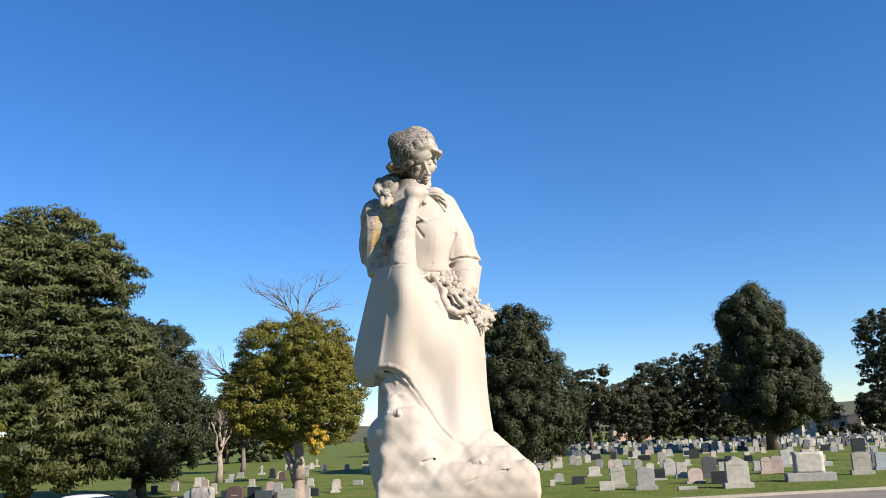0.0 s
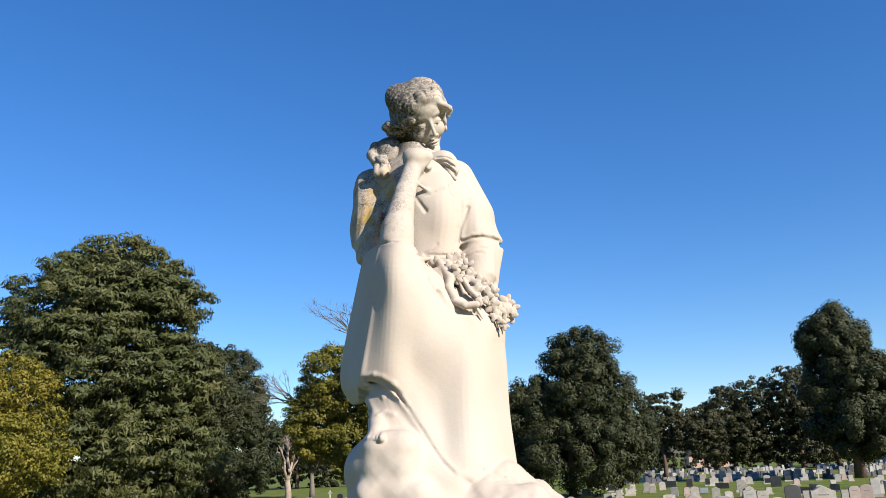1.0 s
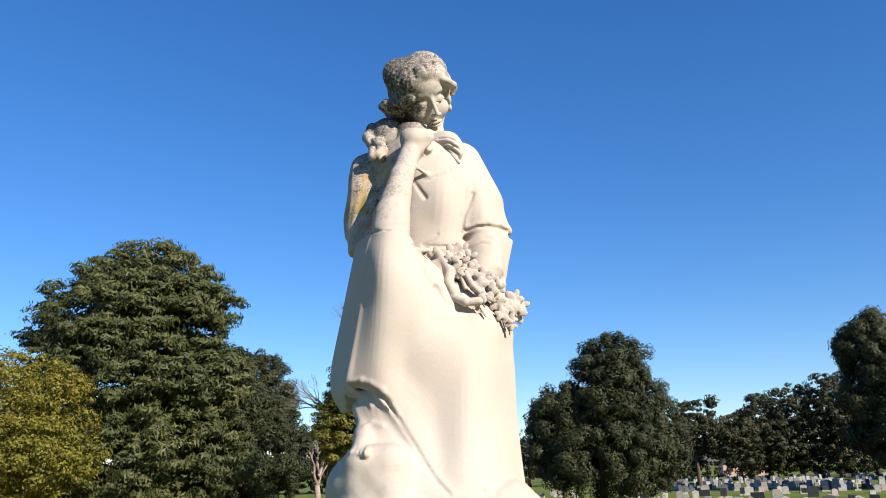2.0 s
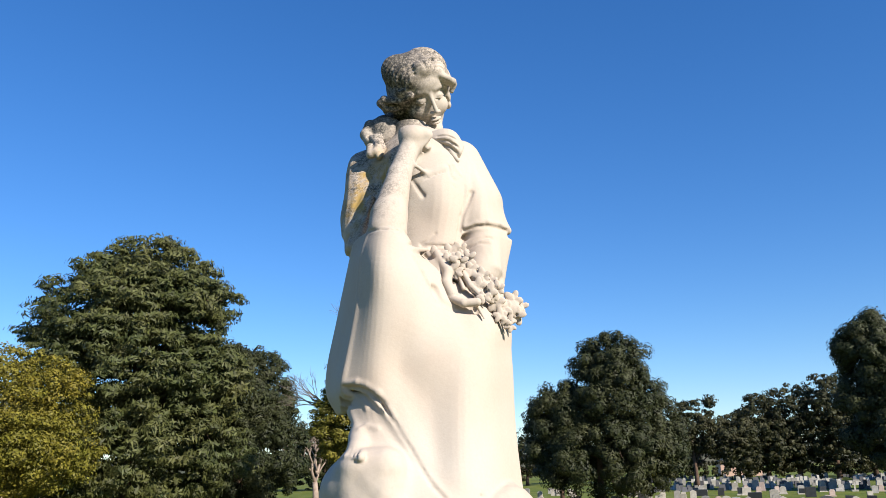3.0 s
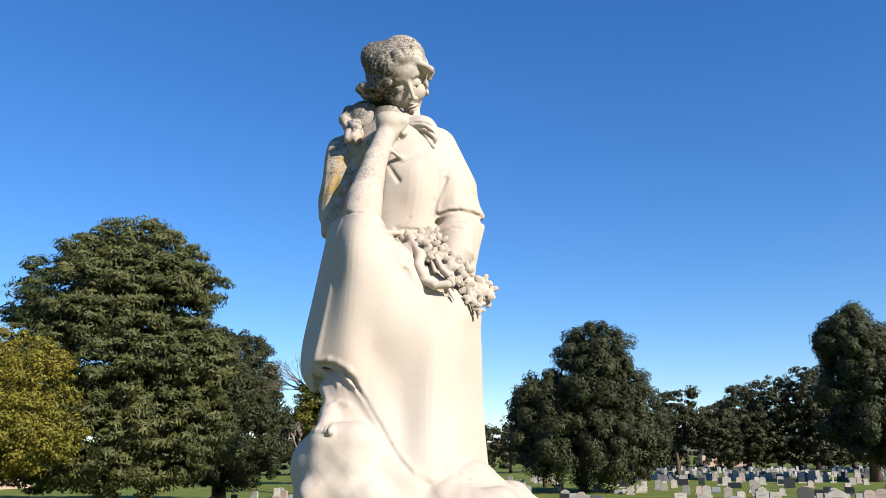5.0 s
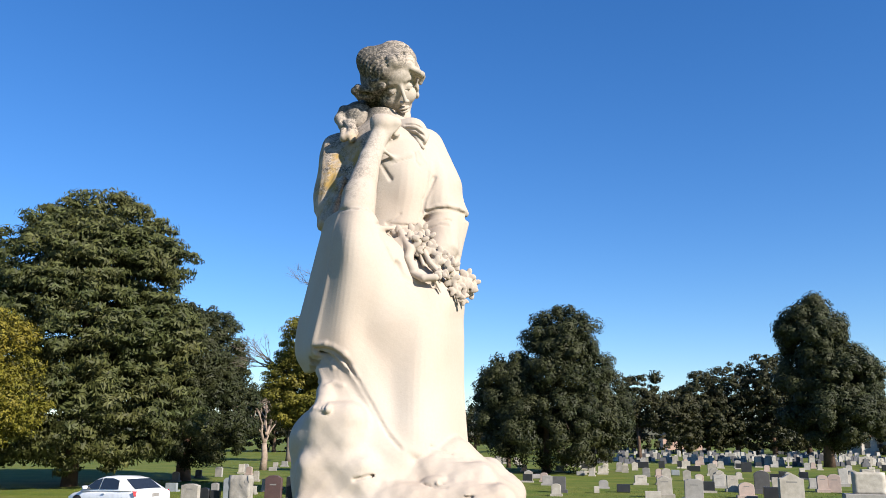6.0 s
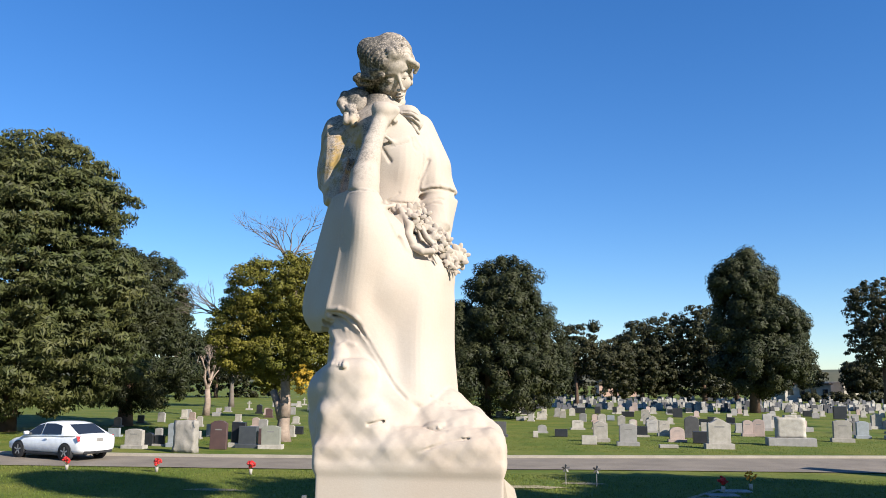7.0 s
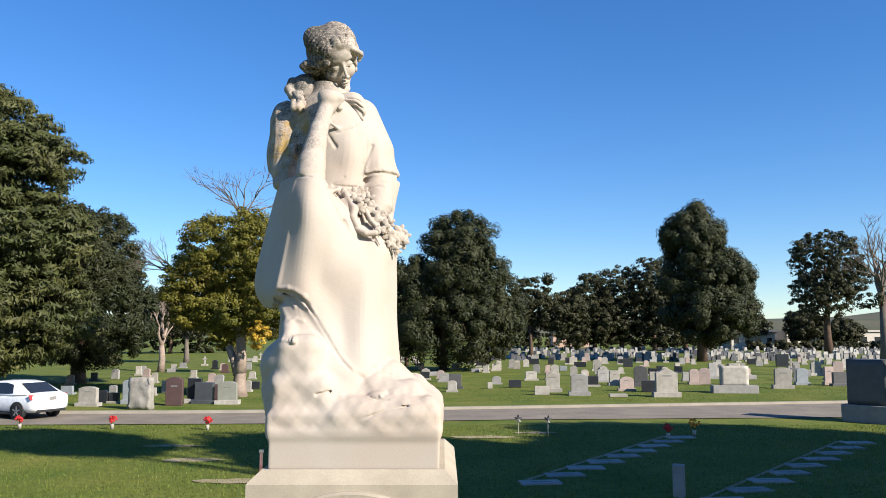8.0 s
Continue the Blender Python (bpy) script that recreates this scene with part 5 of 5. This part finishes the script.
# more stones in the far rows: a few patterns repeated
_rng = random.Random(77)
_kinds = []
for _i, (_mat, _shape, _w, _h) in enumerate(((PALE, "arch", 0.6, 0.9), (PALE, "flat", 0.55, 0.75), (GREY, "shoulder", 0.7, 0.9), (BLACK, "flat", 0.8, 0.7), (PINK, "arch", 0.6, 0.8), (PALE, "cross", 0.6, 1.2), (GREY, "low", 0.8, 0.4), (PALE, "serp", 0.7, 1.0))):
    _kinds.append(gravestone(-6 + _i * 8.2, 84 + 4.3 * (_i % 3), _w * 0.8, _h * 0.75, _shape, _mat))
for _i in range(105):
    _y = _rng.choice((56, 61, 66, 72, 78, 84, 90, 96)) + _rng.uniform(-0.6, 0.6)
    _x = _rng.uniform(-0.12, 0.56) * _y + 2
    copy_thing(_rng.choice(_kinds), pose(_x, _y, 0, _rng.uniform(-3, 3), _rng.uniform(-2, 2), _rng.uniform(-12, 8)))
for _i in range(26):
    copy_thing(_rng.choice(_kinds), pose(_rng.uniform(-24, -9), _rng.uniform(48, 100), 0, _rng.uniform(-3, 3), 0, _rng.uniform(-12, 8)))


def stone_field(n, x_of, y0, y1, seed, mat):
    rng = random.Random(seed)
    v, f = [], []
    for _ in range(n):
        y = y0 + (y1 - y0) * rng.random() ** 1.3
        x, w, h, d = x_of(rng) * y, rng.uniform(0.35, 0.8), rng.uniform(0.35, 0.9), 0.2
        k = len(v)
        a = rng.uniform(0.6, 1.0)
        v += [(x - w / 2, y - d, 0), (x + w / 2, y - d, 0), (x + w / 2, y + d, 0), (x - w / 2, y + d, 0)]
        v += [(x - w / 2 * a, y - d * 0.7, h), (x + w / 2 * a, y - d * 0.7, h), (x + w / 2 * a, y + d * 0.7, h), (x - w / 2 * a, y + d * 0.7, h)]
        f += [(k, k + 1, k + 5, k + 4), (k + 1, k + 2, k + 6, k + 5), (k + 2, k + 3, k + 7, k + 6), (k + 3, k, k + 4, k + 7), (k + 4, k + 5, k + 6, k + 7)]
    return raw_mesh("far_gravestones", v, f, mat)


def field_tone(name, base):
    return material(name, base, 0.8, None, 1.0, 0.5, 5.0, 0, vary=0.9, island=True)


thing("far_gravestones", "crowded rows of far pale gravestones", "gravestones", kind="stuff", data=stone_field(420, lambda r: r.uniform(0.08, 0.62), 100, 175, 5, field_tone("far_pale_stone", (0.34, 0.32, 0.29))))
thing("far_dark_gravestones", "scattered far dark gravestones", "gravestones", kind="stuff", data=stone_field(300, lambda r: r.uniform(0.02, 0.62), 95, 170, 6, field_tone("far_dark_stone", (0.09, 0.09, 0.10))))


# ---- buildings far off ----
M_STUCCO = material("cream_stucco", (0.55, 0.50, 0.44), 0.9, (0.47, 0.43, 0.37), 0.6, 0.5, 8.0, 0.1, 20.0, 0.2)
M_PINKWALL = material("pink_stucco", (0.48, 0.32, 0.25), 0.9, (0.42, 0.29, 0.23), 0.6, 0.5, 8.0, 0.1, 20.0, 0.2)
M_ROOFTILE = material("clay_roof", (0.30, 0.20, 0.15), 0.9, (0.22, 0.15, 0.12), 1.0, 0.5, 6.0, 0.3, 8.0, 0.2)
M_DARKGLASS = material("dark_glass", (0.02, 0.024, 0.03), 0.08, None, 2.0, 0.3, 9.0, 0, spec=0.6)


def long_building(name, label, x, y, w, d, h, wall, roof, bays, gable=0.0):
    root = thing(name, label, "building", pose(x, y, 0))
    part("wall", mesh_of("wall", block(w, d, h, 0.05, -0.1), wall), root)
    if gable:
        bm = outline_slab([(-w / 2 - 0.4, 0), (w / 2 + 0.4, 0), (w / 2 - gable, gable), (-w / 2 + gable, gable)], d + 0.8, 0.05)
        part("roof", mesh_of("roof", bm, roof), root, "", pose(0, 0, h - 0.1))
    else:
        part("roof", mesh_of("roof", block(w + 0.6, d + 0.6, 0.35, 0.05, h - 0.12), roof), root)
    win = mesh_of("window", block(w / bays * 0.45, 0.12, h * 0.34, 0.02), M_DARKGLASS)
    for i in range(bays):
        part("window", win, root, "", pose(-w / 2 + w / bays * (i + 0.5), -d / 2, h * 0.36))
    return root


long_building("commercial_building", "long low cream building with dark windows", 84, 172, 26, 12, 3.7, M_STUCCO, M_STUCCO, 9)
long_building("commercial_building", "low white building behind street trees", 108, 168, 18, 12, 4.4, M_STUCCO, M_STUCCO, 6)
long_building("commercial_building", "small pale shed-roofed shop", 64, 170, 9, 8, 3.4, M_STUCCO, M_ROOFTILE, 4)
long_building("house", "pink stucco house with a low tiled roof", 31, 198, 9.0, 8, 2.9, M_PINKWALL, M_ROOFTILE, 3, 1.3)
long_building("house", "small house seen through the trees", -62, 78, 7.0, 7, 2.8, M_PINKWALL, M_ROOFTILE, 3, 1.2)

# ---- parked car ----
M_CARPAINT = material("white_car_paint", (0.72, 0.73, 0.74), 0.25, (0.68, 0.69, 0.70), 1.0, 0.3, 5.0, 0, spec=0.5)
M_TYRE = material("tyre_rubber", (0.022, 0.022, 0.023), 0.85, None, 5.0, 0.5, 20.0, 0.1)
M_RIM = material("alloy_rim", (0.42, 0.42, 0.43), 0.35, None, 5.0, 0.3, 20.0, 0, metal=0.8)
M_TAIL = material("red_tail_lens", (0.45, 0.02, 0.02), 0.2, (0.30, 0.015, 0.015), 5.0, 0.5, 20.0, 0, spec=0.6)
M_TRIM = material("black_plastic", (0.025, 0.025, 0.027), 0.6, None, 5.0, 0.5, 20.0, 0)


def loft(sections, ring):
    """Skin over cross-sections; each section is a list of ring points."""
    bm = bmesh.new()
    rows = [[bm.verts.new(p) for p in sec] for sec in sections]
    for a, b in zip(rows, rows[1:]):
        for i in range(ring):
            bm.faces.new((a[i], a[(i + 1) % ring], b[(i + 1) % ring], b[i]))
    bm.faces.new(rows[0][::-1])
    bm.faces.new(rows[-1])
    bmesh.ops.recalc_face_normals(bm, faces=bm.faces[:])
    return bm


def car_body():
    # x along the car (front positive): floor height, belt height, half width
    st = ((-2.12, 0.42, 0.78, 0.62), (-2.06, 0.28, 0.93, 0.74), (-1.8, 0.22, 0.97, 0.80), (-1.2, 0.20, 0.94, 0.825), (-0.4, 0.20, 0.90, 0.83), (0.6, 0.20, 0.87, 0.83), (1.2, 0.20, 0.82, 0.82), (1.7, 0.22, 0.73, 0.79), (1.98, 0.28, 0.63, 0.70), (2.10, 0.36, 0.54, 0.55))
    secs = []
    for x, z0, z1, w in st:
        sec = []
        for i in range(20):
            a = 2 * math.pi * i / 20
            c, s = math.cos(a), math.sin(a)
            sec.append((x, math.copysign(abs(c) ** 0.42, c) * w, (z0 + z1) / 2 + math.copysign(abs(s) ** 0.5, s) * (z1 - z0) / 2))
        secs.append(sec)
    return loft(secs, 20)


def car_cabin():
    st = ((-1.72, 0.90, 0.93, 0.60), (-1.05, 0.86, 1.30, 0.62), (-0.55, 0.84, 1.365, 0.60), (0.05, 0.82, 1.36, 0.60), (0.45, 0.80, 1.26, 0.61), (1.15, 0.78, 0.84, 0.64))
    secs = []
    for x, z0, z1, w in st:
        wb = w + 0.17
        k = max(0.02, z1 - z0)
        secs.append([(x, -wb, z0), (x, -wb, z0 + 0.02), (x, -w, z1 - 0.10 * k), (x, -w * 0.9, z1 - 0.02 * k), (x, 0, z1 + 0.01), (x, w * 0.9, z1 - 0.02 * k), (x, w, z1 - 0.10 * k), (x, wb, z0 + 0.02), (x, wb, z0)])
    return loft(secs, 9)


def pane(pts, thick=0.012):
    bm = bmesh.new()
    f = bm.faces.new([bm.verts.new(p) for p in pts])
    bm.normal_update()
    g = bmesh.ops.extrude_face_region(bm, geom=[f])
    n = f.normal.copy()
    for v in g["geom"]:
        if isinstance(v, bmesh.types.BMVert):
            v.co += n * thick
    bmesh.ops.recalc_face_normals(bm, faces=bm.faces[:])
    return bm


def disc(r0, r1, d, n=24, hole=0.0):
    v, f = [], []
    for k, (r, y) in enumerate(((hole, -d / 2), (r0, -d / 2), (r1, -d / 2 + 0.03), (r1, d / 2 - 0.03), (r0, d / 2), (hole, d / 2))):
        for i in range(n):
            a = 2 * math.pi * i / n
            v.append((r * math.cos(a), y, r * math.sin(a)))
    for k in range(5):
        for i in range(n):
            f.append((k * n + i, k * n + (i + 1) % n, (k + 1) * n + (i + 1) % n, (k + 1) * n + i))
    return v, f


def parked_car():
    root = thing("car", "white four-door sedan parked on the lane", "car", pose(-16.35, 30.75, 0.015, 0, 0, 157))
    body = part("body", mesh_of("body", car_body(), M_CARPAINT, True), root)
    cabin = part("cabin", mesh_of("cabin", car_cabin(), M_CARPAINT, True), root)
    for s in (-1, 1):
        q = lambda *p: [(x, y * s, z) for x, y, z in p][::-s]
        part("side_window", mesh_of("side_window", pane(q((0.10, -0.775, 0.90), (0.92, -0.80, 0.865), (0.42, -0.652, 1.20), (0.10, -0.625, 1.285))), M_DARKGLASS), cabin)
        part("side_window", mesh_of("side_window", pane(q((-0.98, -0.765, 0.93), (0.03, -0.775, 0.90), (0.03, -0.622, 1.29), (-0.5, -0.622, 1.30), (-0.86, -0.64, 1.235))), M_DARKGLASS), cabin)
    part("rear_window", mesh_of("rear_window", pane([(-1.70, 0.60, 0.955), (-1.70, -0.60, 0.955), (-1.11, -0.53, 1.29), (-1.11, 0.53, 1.29)]), M_DARKGLASS), cabin)
    part("windscreen", mesh_of("windscreen", pane([(1.12, -0.62, 0.875), (1.12, 0.62, 0.875), (0.48, 0.54, 1.27), (0.48, -0.54, 1.27)]), M_DARKGLASS), cabin)
    tyre, rim = raw_mesh("tyre", *disc(0.27, 0.30, 0.20, hole=0.19), M_TYRE, True), raw_mesh("rim", *disc(0.19, 0.195, 0.17, hole=0.01), M_RIM)
    spoke = mesh_of("spoke", block(0.05, 0.02, 0.17, 0.005, 0.03), M_RIM)
    for x in (-1.27, 1.27):
        for s in (-1, 1):
            part("wheel_arch", raw_mesh("wheel_arch", *disc(0.335, 0.34, 0.16, hole=0.02), M_TRIM), body, "", pose(x, s * 0.755, 0.31))
            w = part("wheel", tyre, root, "", pose(x, s * 0.745, 0.30))
            part("rim", rim, w)
            for k in range(5):
                part("spoke", spoke, w, "", pose(0, s * 0.088, 0, 0, k * 72, 0))
    for s in (-1, 1):
        part("tail_light", mesh_of("tail_light", pane([(-2.10, s * 0.40, 0.74), (-2.10, s * 0.40, 0.87), (-1.86, s * 0.84, 0.90), (-1.95, s * 0.835, 0.72)][::s], 0.035), M_TAIL), root, "red tail light")
        part("mirror", mesh_of("mirror", block(0.12, 0.18, 0.12, 0.03, 0.88, at=(0.80, s * 0.88)), M_CARPAINT, True), root)
        part("door_handle", mesh_of("door_handle", block(0.16, 0.03, 0.03, 0.008, 0.74, at=(-0.25, s * 0.835)), M_CARPAINT), root)
    part("number_plate", mesh_of("number_plate", block(0.02, 0.32, 0.13, 0.004, 0.68, at=(-2.115, 0)), GREY), root, "plain pale plate")
    part("rear_trim", mesh_of("rear_trim", block(0.06, 1.25, 0.10, 0.02, 0.26, at=(-2.06, 0)), M_TRIM), root)
    part("sill", mesh_of("sill", block(2.0, 1.62, 0.08, 0.02, 0.17), M_TRIM), root)


parked_car()


# ---- flat markers set in the lawn ----
MARKER = material("flat_marker_stone", (0.31, 0.29, 0.26), 0.75, (0.22, 0.205, 0.185), 3.0, 0.5, 40.0, 0.15, 50.0, 0.4, vary=0.4)
_mark = mesh_of("slab", block(0.86, 0.46, 0.09, 0.012, -0.075), MARKER)


def flat_marker(x, y, turn, s=1.0):
    root = thing("grave_marker", "flat grey stone grave marker set in grass", "grave marker", pose(x, y, 0.012, 0, 0, turn), "flat markers")
    part("slab", _mark, root)
    part("inscription", _mark_bar, root, "illegible lettering")


_mark_bar = mesh_of("inscription", block(0.44, 0.06, 0.004, 0, 0.013), INK)
for (x0, y0, x1, y1, n) in ((2.05, 17.2, 7.15, 24.6, 9), (5.3, 15.4, 11.9, 23.4, 9)):
    for i in range(n):
        u = i / (n - 1)
        flat_marker(x0 + (x1 - x0) * u, y0 + (y1 - y0) * u, 6 + 5 * math.sin(i * 2.3))
    thing("worn_strip", "bare dry soil along the marker row", "soil", kind="structure", data=strip("worn_strip", [(x0 - 0.55, y0), (x1 - 0.5, y1 + 0.3)], [(x0 - 0.2, y0 + 0.3), (x1 - 0.1, y1 + 0.6)], 0.006, M_BARE))

def soil_patch(x, y, w, d, seed):
    rng = random.Random(seed)
    pts = [(x + w * math.cos(a) * rng.uniform(0.7, 1.1), y + d * math.sin(a) * rng.uniform(0.6, 1.1), 0.006) for a in np.linspace(0, 6.1, 14)]
    thing("bare_patch", "dry bare earth patch in the lawn", "soil", kind="structure", data=raw_mesh("bare_patch", pts, [tuple(range(14))], M_BARE))


for i, (x, y, w, d) in enumerate(((-6.2, 20.3, 0.8, 0.35), (-4.5, 17.4, 0.9, 0.35), (-7.6, 22.8, 0.9, 0.3), (1.3, 24.7, 1.1, 0.4), (2.9, 25.8, 0.8, 0.3), (-3.4, 15.2, 0.7, 0.3), (-5.8, 15.3, 0.6, 0.25))):
    soil_patch(x, y, w, d, i)

# small upright stone post, thin rusty post beside the pedestal
_p = thing("stone_post", "short square grey stone post on the lawn", "post", pose(4.55, 15.8, 0, 0, 0, -20))
part("shaft", mesh_of("shaft", block(0.22, 0.20, 0.62, 0.012, -0.02), GREY), _p)
_p = thing("marker_post", "thin rust-red post with a white cap", "post", pose(-4.05, 18.2, 0))
part("pole", mesh_of("pole", block(0.06, 0.06, 0.50, 0.01, -0.02), material("rust_paint", (0.42, 0.15, 0.12), 0.8, (0.55, 0.35, 0.30), 8.0, 0.5, 30.0, 0.1)), _p)
part("cap", mesh_of("cap", block(0.10, 0.10, 0.07, 0.02, 0.47), PALE), _p, "white cap")

# ---- cut flowers in ground vases and pinwheels ----
M_RED = material("red_petals", (0.62, 0.035, 0.03), 0.6, (0.42, 0.02, 0.025), 12.0, 0.5, 40.0, 0, vary=0.4, island=True)
M_ORANGE = material("orange_petals", (0.85, 0.25, 0.02), 0.6, (0.80, 0.38, 0.03), 12.0, 0.5, 40.0, 0, vary=0.4, island=True)
M_STEM = material("flower_stem", (0.06, 0.12, 0.03), 0.7, None, 8.0, 0.5, 30.0, 0)


def bouquet(x, y, petals, label, seed, size=1.0):
    root = thing("flower_bunch", label, "flowers", pose(x, y, 0), "flowers on graves")
    v, f = [], []
    tube(v, f, [(0, 0, -0.02), (0, 0, 0.16)], [0.045, 0.06], 10)
    part("vase", raw_mesh("vase", v, f, PALE, True), root)
    v, f = [], []
    rng = random.Random(seed)
    for _ in range(7):
        tube(v, f, [(0, 0, 0.14), (rng.uniform(-0.1, 0.1) * size, rng.uniform(-0.1, 0.1) * size, 0.3 * size)], [0.008, 0.005], 5)
    part("stem_bundle", raw_mesh("stem_bundle", v, f, M_STEM), root)
    part("blossom_head", leaf_mass("blossom_head", [((0, 0, 0.32 * size), (0.13 * size, 0.12 * size, 0.11 * size))], 26, 12, 0.035, petals, seed, puff=0.035), root)


bouquet(-14.0, 26.9, M_RED, "bunch of bright red flowers in a small vase", 1)
bouquet(-10.9, 26.8, M_RED, "bunch of bright red flowers in a small vase", 2)
bouquet(-7.7, 26.6, M_RED, "bunch of bright red flowers in a small vase", 3)
bouquet(7.75, 25.1, M_ORANGE, "bunch of vivid orange flowers at a marker", 4, 1.2)
bouquet(6.75, 24.4, M_RED, "faded dark red flowers at a marker", 5)


def pinwheel(x, y, seed):
    root = thing("pinwheel", "small dark pinwheel on a thin stake", "pinwheel", pose(x, y, 0), "pinwheels")
    v, f = [], []
    tube(v, f, [(0, 0, -0.02), (0, 0, 0.48)], [0.012, 0.01], 6)
    part("stake", raw_mesh("stake", v, f, PALE), root)
    blade = mesh_of("blade", pane([(0, 0, 0), (0.10, -0.02, 0.02), (0.11, 0, 0.08), (0.02, 0.02, 0.05)], 0.004), DARK)
    for k in range(5):
        part("blade", blade, root, "", pose(0, -0.02, 0.48, 0, k * 72 + seed * 11, 0))


pinwheel(2.35, 25.4, 1)
pinwheel(3.25, 25.2, 2)


# ---- loose grass blades over the near lawn and along the lane ----
def grass_blades(n, x0, x1, y0, y1, seed):
    rng = np.random.default_rng(seed)
    p = np.stack([rng.uniform(x0, x1, n), y0 + (y1 - y0) * rng.random(n) ** 1.2, np.full(n, -0.015)], 1)
    a, h, w = rng.uniform(0, 2 * np.pi, n), rng.uniform(0.025, 0.065, n), rng.uniform(0.006, 0.013, n)
    side = np.stack([np.cos(a) * w, np.sin(a) * w, np.zeros(n)], 1)
    tip = np.stack([rng.normal(0, 0.02, n), rng.normal(0, 0.02, n), h], 1)
    tri = np.stack([p - side, p + side, p + tip], 1)
    return raw_mesh("grass_blades", tri.reshape(-1, 3).tolist(), np.arange(3 * n).reshape(-1, 3).tolist(), M_BLADE)


thing("grass_blades", "short uneven green grass of the near lawn", "grass", kind="stuff", data=grass_blades(130000, -18, 18, 12.5, 28.0, 3))
thing("verge_grass", "short uneven green grass beyond the lane", "grass", kind="stuff", data=grass_blades(50000, -26, 30, 37.5, 52, 4))
